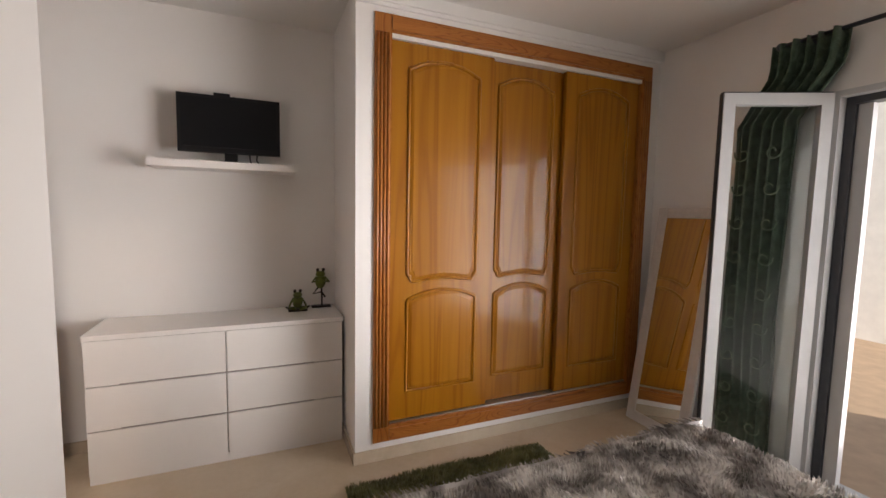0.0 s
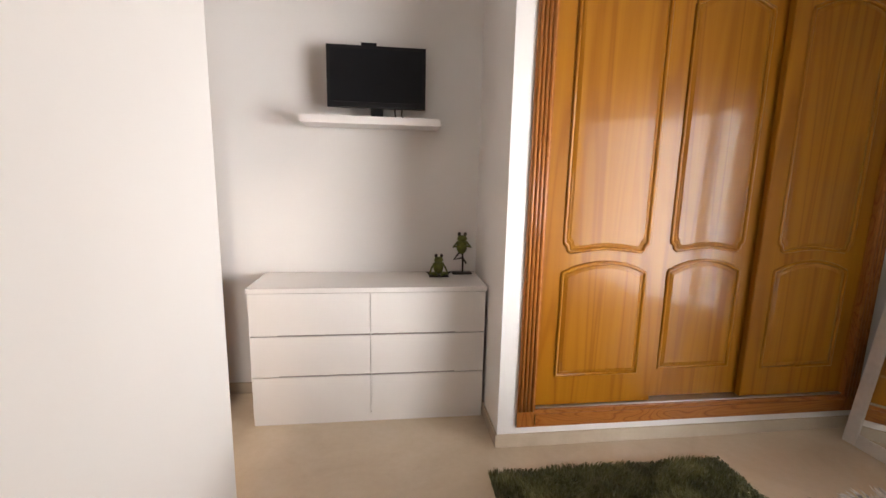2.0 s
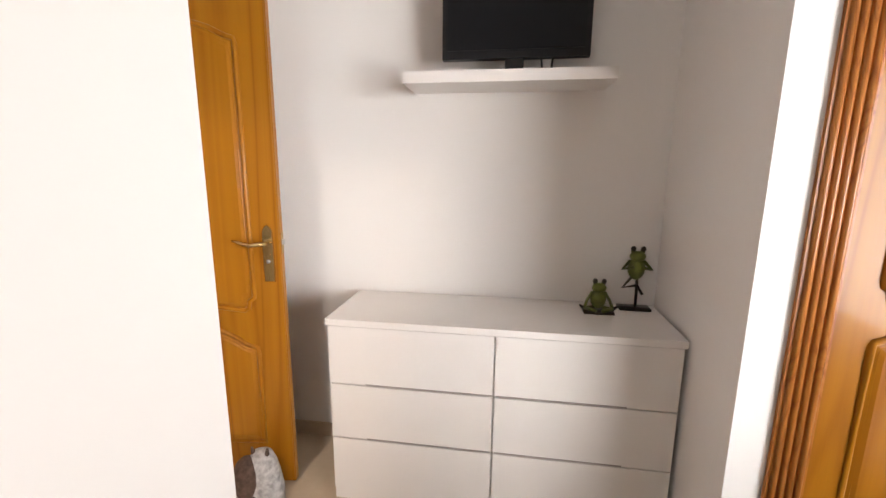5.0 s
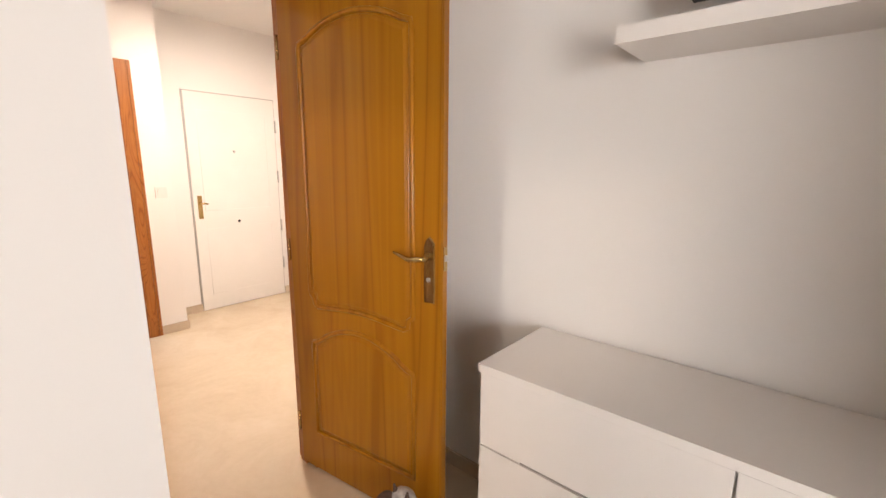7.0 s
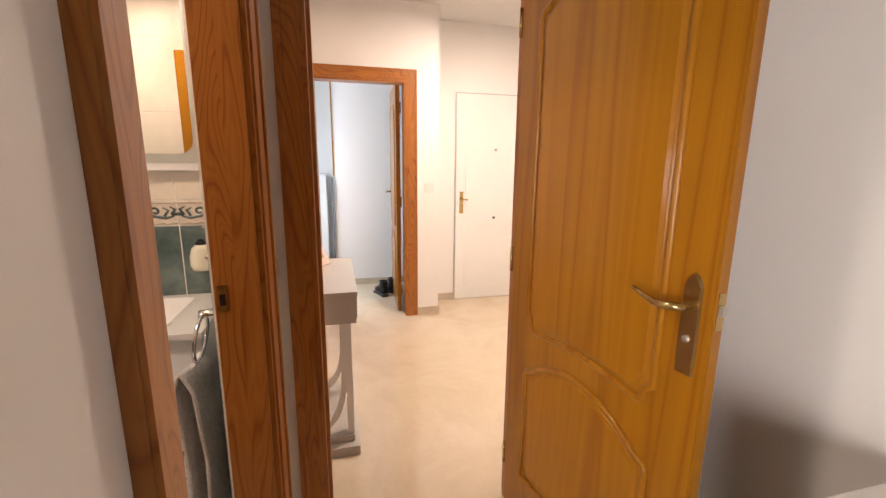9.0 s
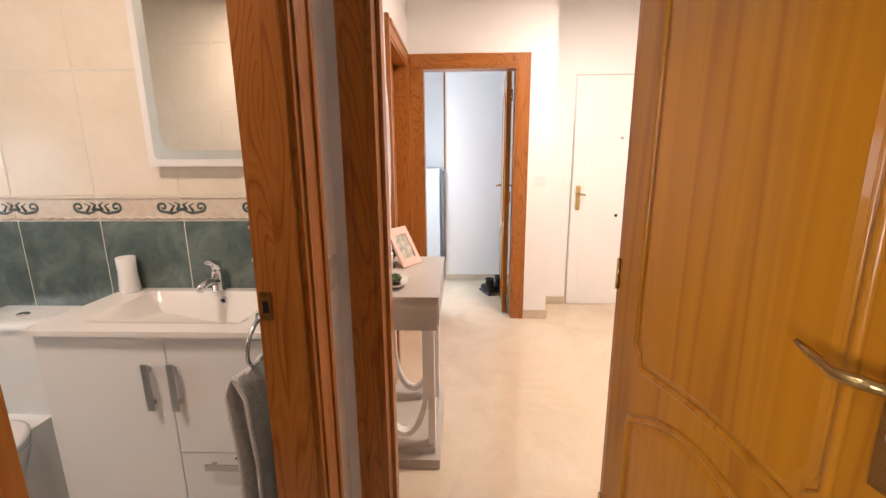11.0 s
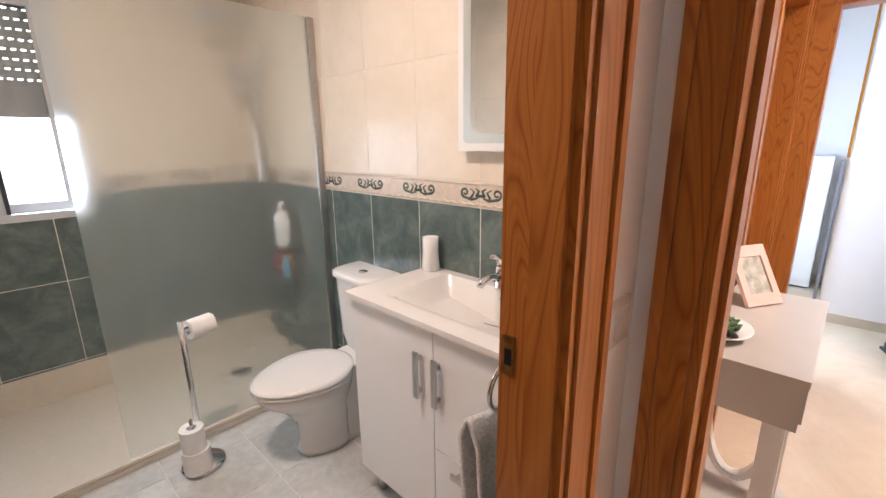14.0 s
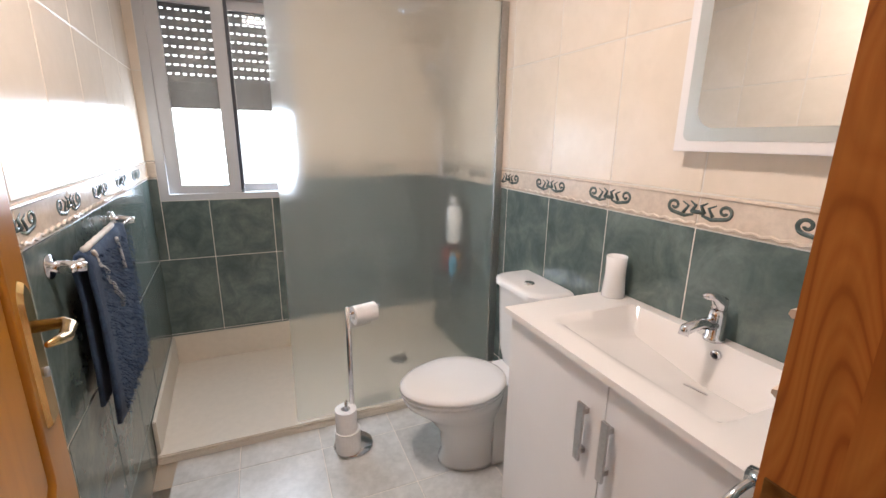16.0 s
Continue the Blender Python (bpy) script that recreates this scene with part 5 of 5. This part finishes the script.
def egg_ring(bm, rows, n=36):
    rings = [[bm.verts.new((*(egg(k / n, ln2, hf)[0] + off if i2 == 0 else egg(k / n, ln2, hf)[1] for i2 in range(2)), z)) for k in range(n)] for ln2, hf, off, z in rows]
    for a, b2 in zip(rings, rings[1:]):
        for k in range(n):
            bm.faces.new((a[k], a[(k + 1) % n], b2[(k + 1) % n], b2[k]))
    bm.faces.new(rings[0][::-1])
    bm.faces.new(rings[-1])
    return bm


part("bowl", egg_ring(bmesh.new(), [(0.15, 0.105, -0.07, 0.0), (0.15, 0.105, -0.07, 0.02), (0.135, 0.095, -0.07, 0.06), (0.14, 0.10, -0.065, 0.16), (0.175, 0.125, -0.04, 0.24), (0.225, 0.168, -0.005, 0.31), (0.238, 0.176, 0.0, 0.345), (0.236, 0.174, 0.0, 0.352)]), CERAMIC, wc, smooth=True)
part("seat", egg_ring(bmesh.new(), [(0.232, 0.172, 0.003, 0.354), (0.242, 0.182, 0.003, 0.359), (0.242, 0.182, 0.003, 0.368), (0.236, 0.176, 0.003, 0.371)]), CERAMIC, wc, smooth=True)
part("lid", egg_ring(bmesh.new(), [(0.236, 0.176, 0.003, 0.374), (0.245, 0.185, 0.003, 0.378), (0.244, 0.184, 0.003, 0.388), (0.225, 0.168, 0.003, 0.396), (0.16, 0.12, 0.0, 0.400)]), CERAMIC, wc, "closed glossy lid", smooth=True)
def cistern_outline(depth, half, n2=10):
    """Plan of the tank: straight at the wall, strongly rounded at the two front corners."""
    r = 0.085
    x1 = -2.650 + depth
    pts = [(-2.650, CY - half), ]
    for sy, a0 in ((-1, -90), (1, 0)):
        pts += [(x1 - r + r * math.cos(radians(a0 + 90 * k / n2)), CY + sy * (half - r) + r * math.sin(radians(a0 + 90 * k / n2))) for k in range(n2 + 1)]
    return pts + [(-2.650, CY + half)]


def loft(rows):
    """Closed solid through plan outlines at rising heights."""
    bm = bmesh.new()
    rings = [[bm.verts.new((x, y, z)) for x, y in o] for o, z in rows]
    n2 = len(rings[0])
    for a, b2 in zip(rings, rings[1:]):
        for k in range(n2):
            bm.faces.new((a[k], a[(k + 1) % n2], b2[(k + 1) % n2], b2[k]))
    bm.faces.new(rings[0][::-1])
    bm.faces.new(rings[-1])
    return bm


tank = part("cistern", loft([(cistern_outline(0.150, 0.145), 0.37), (cistern_outline(0.165, 0.158), 0.45), (cistern_outline(0.175, 0.166), 0.736)]), CERAMIC, wc, smooth=True)
tank_lid = part("cistern_lid", loft([(cistern_outline(0.180, 0.170), 0.737), (cistern_outline(0.188, 0.177), 0.742), (cistern_outline(0.188, 0.177), 0.760), (cistern_outline(0.180, 0.170), 0.768), (cistern_outline(0.160, 0.152), 0.772)]), CERAMIC, wc, smooth=True)
for ob in (tank, tank_lid):
    ob.modifiers.new("edge", 'EDGE_SPLIT').split_angle = radians(50)
part("pedestal_back", boxes((-2.64, -2.36, CY - 0.10, CY + 0.10, 0.0, 0.37)), CERAMIC, wc, "", 0.03, segs=3)
bm = bmesh.new()
lathe(bm, [(0.022, 0), (0.022, 0.005), (0.016, 0.008)], (-2.545, CY + 0.02, 0.772), 20, 1.0, 1.0)
part("flush_button", bm, CHROME, wc, smooth=True)

# ---- toilet roll stand ----
PAPER = plain("toilet_paper", (0.80, 0.79, 0.77), 0.95, vary=0.03, scale=60, relief=0.2)
ts = thing("toilet_roll_stand", (-1.835, -2.17, 0), "chrome toilet roll stand on a round base", "toilet roll stand")
bm = bmesh.new()
lathe(bm, [(0.085, 0), (0.088, 0.006), (0.085, 0.016), (0.03, 0.020)], (-1.835, -2.17, 0), 28)
part("base", bm, CHROME, ts, smooth=True)
bm = bmesh.new()
sweep(bm, [(-1.835, -2.17, 0.018), (-1.835, -2.17, 0.672)], 0.011, 12)
part("pole", bm, CHROME, ts, smooth=True)
bm = bmesh.new()
sweep(bm, [(-1.804, -2.135, 0.016), (-1.804, -2.135, 0.255), (-1.804, -2.135, 0.262)], [0.007, 0.007, 0.003], 10)
part("peg", bm, CHROME, ts, "short chrome peg for spare rolls", smooth=True)
bm = bmesh.new()
sweep(bm, [(-1.835, -2.17, 0.64), (-1.965, -2.20, 0.64), (-1.975, -2.20, 0.655)], 0.006, 8)
part("arm", bm, CHROME, ts, smooth=True)


def roll(m, r, length, label):
    o = thing("toilet_roll", (0, 0, 0), label, "toilet roll", "toilet rolls")
    o.matrix_basis = m
    bm = bmesh.new()
    n2 = 28
    vs2 = [[bm.verts.new((rr * math.cos(2 * math.pi * k / n2), rr * math.sin(2 * math.pi * k / n2), z)) for k in range(n2)] for rr, z in ((0.02, 0), (r, 0), (r, length), (0.02, length))]
    for a, b2 in zip(vs2, vs2[1:] + vs2[:1]):
        for k in range(n2):
            bm.faces.new((a[k], a[(k + 1) % n2], b2[(k + 1) % n2], b2[k]))
    bmesh.ops.recalc_face_normals(bm, faces=bm.faces)
    part("paper", bm, PAPER, o, local=True)
    return o


o = roll(pose(-1.858, -2.174, 0.628, 0, -90, 13), 0.040, 0.10, "nearly used white toilet roll on the stand's arm")
part("loose_sheet", boxes((-0.075, 0.0, -0.0415, -0.0395, 0.002, 0.098)), PAPER, o, local=True)
roll(pose(-1.806, -2.136, 0.021, 0, 0, 0), 0.055, 0.10, "spare white toilet roll on the stand's base")
roll(pose(-1.802, -2.134, 0.1215, 0, 0, 0), 0.046, 0.10, "spare white toilet roll stacked on another")

# ---- vanity ----
DRAWER_TOP = 0.420
VW = plain("white_vanity_lacquer", (0.78, 0.77, 0.75), 0.22, vary=0.015, scale=5, coat=0.2)
va = thing("vanity_unit", (-2.44, -1.20, 0), "white vanity cabinet with two doors on short legs", "vanity unit")
for y0, y1 in ((-1.550, -1.532), (-0.820, -0.802)):
    part("side_panel", boxes((-2.648, -2.254, y0, y1, 0.112, 0.830)), VW, va, "", 0.002)
part("bottom_panel", boxes((-2.648, -2.254, -1.532, -0.820, 0.112, 0.130)), VW, va)
part("back_panel", boxes((-2.648, -2.640, -1.532, -0.820, 0.130, 0.740)), VW, va)
for y0, y1, hy, z0 in ((-1.548, -1.137, -1.193, 0.118), (-1.133, -0.804, -1.113, DRAWER_TOP + 0.004)):
    d2 = part("door", boxes((-2.254, -2.236, y0, y1, z0, 0.828)), VW, va, "", 0.003)
    bm = boxes((-2.219, -2.212, hy - 0.010, hy + 0.010, 0.585, 0.742), (-2.236, -2.218, hy - 0.006, hy + 0.006, 0.60, 0.615), (-2.236, -2.218, hy - 0.006, hy + 0.006, 0.712, 0.727))
    part("handle", bm, STEEL, d2, "flat brushed steel bar handle", 0.002)
d2 = part("drawer", boxes((-2.254, -2.236, -1.133, -0.804, 0.118, DRAWER_TOP)), VW, va, "", 0.003)
zh = DRAWER_TOP - 0.038
bm = boxes((-2.219, -2.212, -1.047, -0.890, zh - 0.010, zh + 0.010), (-2.236, -2.218, -1.032, -1.017, zh - 0.006, zh + 0.006), (-2.236, -2.218, -0.920, -0.905, zh - 0.006, zh + 0.006))
part("handle", bm, STEEL, d2, "flat brushed steel bar handle", 0.002)
for y in (-1.50, -0.86):
    for x in (-2.30, -2.60):
        bm = bmesh.new()
        lathe(bm, [(0.018, 0), (0.022, 0.01), (0.022, 0.112)], (x, y, 0), 14)
        part("leg", bm, STEEL, va, smooth=True)

CREAMC = plain("glossy_basin_ceramic", (0.78, 0.75, 0.71), 0.1, vary=0.01, scale=5, coat=0.3)
ba = thing("washbasin", (-2.44, -1.20, 0.832), "glossy white basin top with a sloping bowl", "washbasin")
bm = bmesh.new()
nx, ny = 22, 36
X0, X1, Y0, Y1 = -2.650, -2.215, -1.560, -0.795
top = []
for i in range(nx + 1):
    top.append([])
    for j in range(ny + 1):
        x, y = X0 + (X1 - X0) * i / nx, Y0 + (Y1 - Y0) * j / ny
        a = (x + 2.455) / 0.150
        b3 = (y + 1.175) / 0.255
        dpt = max(0.0, 1 - max(abs(a) ** 3, abs(b3) ** 3) ** 0.7)
        slope = 0.5 + 0.5 * min(1, max(-1, -a))
        z = 0.850 - 0.105 * min(1, dpt * 2.6) * (0.45 + 0.75 * slope) * (0.55 + 0.45 * min(1, (1.0 + b3) * 0.9))
        top[-1].append(bm.verts.new((x, y, z)))
for i in range(nx):
    for j in range(ny):
        bm.faces.new((top[i][j], top[i + 1][j], top[i + 1][j + 1], top[i][j + 1]))
rim = [top[i][0] for i in range(nx + 1)] + [top[nx][j] for j in range(1, ny + 1)] + [top[i][ny] for i in range(nx - 1, -1, -1)] + [top[0][j] for j in range(ny - 1, 0, -1)]
low = [bm.verts.new((v.co.x, v.co.y, 0.832)) for v in rim]
for k in range(len(rim)):
    k2 = (k + 1) % len(rim)
    bm.faces.new((rim[k], low[k], low[k2], rim[k2]))
bmesh.ops.recalc_face_normals(bm, faces=bm.faces)
basin = part("basin", bm, CREAMC, ba, smooth=True)
m2 = basin.modifiers.new("edge", 'EDGE_SPLIT')
m2.split_angle = radians(40)
bm = bmesh.new()
sweep(bm, [(-2.600, -1.140, 0.822), (-2.590, -1.140, 0.820)], 0.013, 16)
part("overflow", bm, CHROME, ba, "chrome overflow ring", smooth=True)
bm = bmesh.new()
sweep(bm, [(-2.5905, -1.140, 0.820), (-2.5885, -1.140, 0.8195)], 0.008, 14)
part("overflow_hole", bm, BLACK, ba, smooth=True)
part("waste_slot", moved(boxes((-0.004, 0.004, -0.028, 0.028, 0, 0.003)), pose(-2.485, -1.105, 0.7665, 0, -9, 8)), STEEL, ba, "dark waste slot")

tp2 = thing("basin_tap", (-2.615, -1.165, 0.85), "chrome single lever basin tap", "tap")
bm = bmesh.new()
lathe(bm, [(0.026, 0), (0.026, 0.008), (0.022, 0.012), (0.021, 0.07), (0.019, 0.085)], (-2.612, -1.165, 0.8505), 20)
part("body", bm, CHROME, tp2, smooth=True)
bm = bmesh.new()
sweep(bm, [(-2.605, -1.165, 0.895), (-2.55, -1.168, 0.905), (-2.505, -1.170, 0.895), (-2.498, -1.170, 0.880)], [0.018, 0.015, 0.014, 0.012], 12)
part("spout", bm, CHROME, tp2, smooth=True)
bm = bmesh.new()
sweep(bm, [(-2.612, -1.165, 0.934), (-2.612, -1.165, 0.955), (-2.585, -1.167, 0.972), (-2.555, -1.169, 0.978)], [0.019, 0.020, 0.012, 0.006], 12)
part("lever", bm, CHROME, tp2, smooth=True)

cu = thing("tumbler", (-2.605, -1.515, 0.85), "plain white bathroom tumbler on the basin top", "tumbler")
bm = bmesh.new()
lathe(bm, [(0.036, 0), (0.038, 0.004), (0.032, 0.08), (0.033, 0.138), (0.030, 0.138), (0.028, 0.02)], (-2.605, -1.515, 0.8505), 24)
part("body", bm, CERAMIC, cu, smooth=True)

# ---- mirror over the basin ----
mc = thing("basin_mirror", (-2.64, -1.12, 1.332), "white framed mirror with a frosted rounded border", "mirror")
part("back_box", boxes((-2.651, -2.609, -1.366, -0.81, 1.328, 2.075)), CREAMW, mc, "", 0.003)


def round_rect(u0, u1, z0, z1, r, n2=6):
    pts = []
    for cu2, cz, a0 in ((u1 - r, z1 - r, 0), (u0 + r, z1 - r, 90), (u0 + r, z0 + r, 180), (u1 - r, z0 + r, 270)):
        pts += [(cu2 + r * math.cos(radians(a0 + 90 * k / n2)), cz + r * math.sin(radians(a0 + 90 * k / n2))) for k in range(n2 + 1)]
    return pts


def plate(outline, x0, x1):
    bm = bmesh.new()
    a = [bm.verts.new((x0, u, z)) for u, z in outline]
    b2 = [bm.verts.new((x1, u, z)) for u, z in outline]
    n2 = len(a)
    bm.faces.new(a)
    bm.faces.new(b2[::-1])
    for k in range(n2):
        bm.faces.new((a[k], b2[k], b2[(k + 1) % n2], a[(k + 1) % n2]))
    bmesh.ops.recalc_face_normals(bm, faces=bm.faces)
    return bm


FROSTB = plain("frosted_mirror_band", (0.55, 0.57, 0.54), 0.35, 0.6, vary=0.03, scale=10)
part("bright_rim", boxes((-2.609, -2.6075, -1.364, -0.812, 1.330, 2.073)), CREAMW, mc)
part("frosted_band", plate(round_rect(-1.340, -0.836, 1.355, 2.049, 0.02), -2.6078, -2.606), FROSTB, mc, "grey frosted band")
part("mirror_glass", plate(round_rect(-1.306, -0.87, 1.387, 2.015, 0.05), -2.6062, -2.6045), MIRROR, mc, "mirror glass with rounded corners")

# ---- towel rail ----
xr = -1.140
tr2 = thing("towel_rail", (-1.1, -2.0, 1.055), "chrome towel rail under the tile border", "towel rail")
bm = bmesh.new()
sweep(bm, [(xr, -1.66, 1.055), (xr + 0.045, -2.34, 1.055)], 0.008, 10)
part("bar", bm, CHROME, tr2, smooth=True)
for y, x in ((-1.685, xr), (-2.32, xr + 0.045)):
    bm = bmesh.new()
    wx = east_x(y) - 0.008
    sweep(bm, [(wx, y, 1.06), (wx - 0.006, y, 1.06), (wx - 0.007, y, 1.06), (x + 0.02, y, 1.057), (x - 0.006, y, 1.055), (x - 0.022, y, 1.055)], [0.028, 0.028, 0.012, 0.016, 0.013, 0.010], 14)
    part("bracket", bm, CHROME, tr2, smooth=True)


def towel_mat(name, lo, hi, scale):
    def build(nt, b):
        v = coords(nt)
        n1 = noise_of(nt, v, scale, 4, 0.6)
        n2 = noise_of(nt, v, scale * 9, 3)
        nt.links.new(mixed(nt, ramp(nt, n1, (0.35, lo), (0.65, hi)), ramp(nt, n2, (0.3, (0.6, 0.6, 0.6)), (0.6, (1, 1, 1))), 0.8), b.inputs["Base Color"])
        b.inputs["Roughness"].default_value = 0.95
        b.inputs["Sheen Weight"].default_value = 0.03
        bump(nt, b, n2, 0.7, 0.004)
    return material(name, build)


NAVY = towel_mat("denim_blue_terry", (0.022, 0.042, 0.085), (0.045, 0.080, 0.145), 18)
GREYT = towel_mat("grey_print_cotton", (0.60, 0.57, 0.54), (0.70, 0.67, 0.64), 20)


def hanging(name, label, path, half, along, seed, mat, wob=0.012):
    """Cloth folded over a bar: path of (across, z), hung along a plan direction from its centre."""
    t = thing(name, path[len(path) // 2], label, "towel")
    bm = bmesh.new()
    n2 = 26
    rows = []
    al = Vector((along[0], along[1], 0))
    for k, p in enumerate(path):
        p = Vector(p)
        rows.append([])
        for i in range(n2 + 1):
            s5 = -half + 2 * half * i / n2
            off = wob * noise.noise((s5 * 9, p.z * 3, seed)) + 0.004 * noise.noise((s5 * 40, p.z * 18, seed + 3))
            q = p + al * s5 + Vector((-al.y, al.x, 0)) * off
            if k in (0, len(path) - 1):
                q.z += 0.008 * noise.noise((s5 * 30, seed, 1))
            rows[-1].append(bm.verts.new(q))
    for a, b2 in zip(rows, rows[1:]):
        for i in range(n2):
            bm.faces.new((a[i], a[i + 1], b2[i + 1], b2[i]))
    c3 = part("cloth", bm, mat, t, smooth=True)
    m3 = c3.modifiers.new("thickness", 'SOLIDIFY')
    m3.thickness = 0.010
    return t


al = Vector((0.066, -1.0, 0)).normalized()
cx, cy = xr + 0.020, -1.955
path = [(cx - 0.020, cy, z) for z in (0.60, 0.68, 0.76, 0.84, 0.92, 1.00, 1.04)] + [(cx - 0.013, cy, 1.068), (cx, cy, 1.074), (cx + 0.013, cy, 1.068)] + [(cx + 0.020, cy, z) for z in (1.03, 0.95, 0.85, 0.75, 0.66)]
tw = hanging("bath_towel", "dark blue towel with a pale woven edge over the rail", path, 0.215, (al.x, al.y), 3, NAVY)
PALE = plain("pale_yarn", (0.62, 0.60, 0.56), 0.95, vary=0.1, scale=60, relief=0.4)
bm = bmesh.new()
sweep(bm, [(cx - 0.027 + 0.003 * math.sin(k), cy + 0.17 - 0.012 * k - 0.01 * math.sin(k * 1.7), 1.066 - 0.0145 * k) for k in range(15)], 0.006, 6)
sweep(bm, [(cx - 0.028, cy - 0.02 - 0.004 * k, 1.062 - 0.012 * k - 0.004 * math.sin(k)) for k in range(9)], 0.005, 6)
sweep(bm, [(cx - 0.020 + 0.03 * k / 10, cy + 0.205 - 0.34 * k / 10, 1.080 - 0.002 * (k % 2)) for k in range(11)], 0.008, 6)
part("woven_edge", bm, PALE, tw, "pale twisted yarn edge", smooth=True)


def lint(rng):
    side = -0.205 + 0.41 * rng.random()
    z = 0.62 + 0.44 * rng.random()
    return Vector((cx - 0.029 + al.x * side, cy + al.y * side, z)), Vector((-1, 0, 0)), Vector((0, rng.uniform(-1, 1), -1.4))


data = blades(2600, lint, 0.012, 0.0011, 21)
data.materials.append(NAVY)
fz = new("fuzz", data)
fz.parent = tw
fz.matrix_parent_inverse = tw.matrix_basis.inverted()
tagged(fz, "loose looped terry threads", kind="stuff")

# ---- towel ring with a hand towel, on the wall beside the doorway ----
RX, RY = -2.085, -0.748
rg = thing("towel_ring", (RX, RY, 0.885), "chrome towel ring on the tiled wall by the doorway", "towel ring")
bm = bmesh.new()
sweep(bm, [(RX, -0.689, 0.952), (RX, -0.700, 0.952), (RX, -0.702, 0.952), (RX, -0.735, 0.952), (RX, RY - 0.008, 0.950)], [0.026, 0.026, 0.012, 0.014, 0.012], 14)
part("mount", bm, CHROME, rg, smooth=True)
bm = bmesh.new()
sweep(bm, [(RX + 0.064 * math.sin(a), RY - 0.010 * (1 - math.cos(a)), 0.885 + 0.064 * math.cos(a)) for a in [2 * math.pi * k / 36 for k in range(36)]], 0.0055, 8, True)
part("ring", bm, CHROME, rg, smooth=True)
path = [(RX + 0.025, RY - 0.045, z) for z in (0.30, 0.40, 0.50, 0.60, 0.70, 0.78)] + [(RX + 0.025, RY - 0.030, 0.818), (RX + 0.025, RY - 0.018, 0.829), (RX + 0.025, RY - 0.006, 0.818)] + [(RX + 0.025, RY + 0.012, z) for z in (0.77, 0.68, 0.58, 0.48, 0.40)]
ht = hanging("hand_towel", "pale grey hand towel with dark sketchy print on the ring", path, 0.072, (1, 0), 8, GREYT, 0.030)
DARKPRINT = plain("dark_print", (0.04, 0.03, 0.04), 0.9)
rng = random.Random(2)
for k in range(9):
    x, z = RX - 0.035 + 0.08 * rng.random(), 0.36 + 0.38 * rng.random()
    bm = bmesh.new()
    sweep(bm, [(x, RY - 0.066, z), (x + 0.018, RY - 0.068, z + 0.014), (x + 0.040, RY - 0.066, z + 0.020)], [0.002, 0.004, 0.0015], 5)
    sweep(bm, [(x + 0.018, RY - 0.068, z + 0.014), (x + 0.022, RY - 0.068, z - 0.020)], [0.003, 0.0012], 5)
    part("print", bm, DARKPRINT, ht, "dark sketchy print", smooth=True)

# ---- wall dispenser in the corner beside the basin ----
FROSTCUP = plain("cream_frosted_glass", (0.74, 0.68, 0.52), 0.25, vary=0.03, scale=12, coat=0.3)
DX, DY = -2.602, -0.880
wd2 = thing("soap_dispenser", (DX, DY, 0.955), "cream frosted glass soap cup with black top on tiles", "soap dispenser")
bm = bmesh.new()
lathe(bm, [(0.016, 0.0), (0.034, 0.004), (0.041, 0.022), (0.040, 0.056), (0.032, 0.086), (0.018, 0.100)], (DX, DY, 0.955), 22)
part("cup", bm, FROSTCUP, wd2, smooth=True)
bm = bmesh.new()
lathe(bm, [(0.018, 0.0), (0.018, 0.008), (0.010, 0.014), (0.008, 0.020)], (DX, DY, 1.0555), 16)
part("top", bm, BLACK, wd2, "black pump top", smooth=True)
bm = bmesh.new()
sweep(bm, [(-2.652, DY, 1.00), (-2.640, DY, 1.00)], 0.020, 12)
part("bracket", bm, CHROME, wd2, smooth=True)
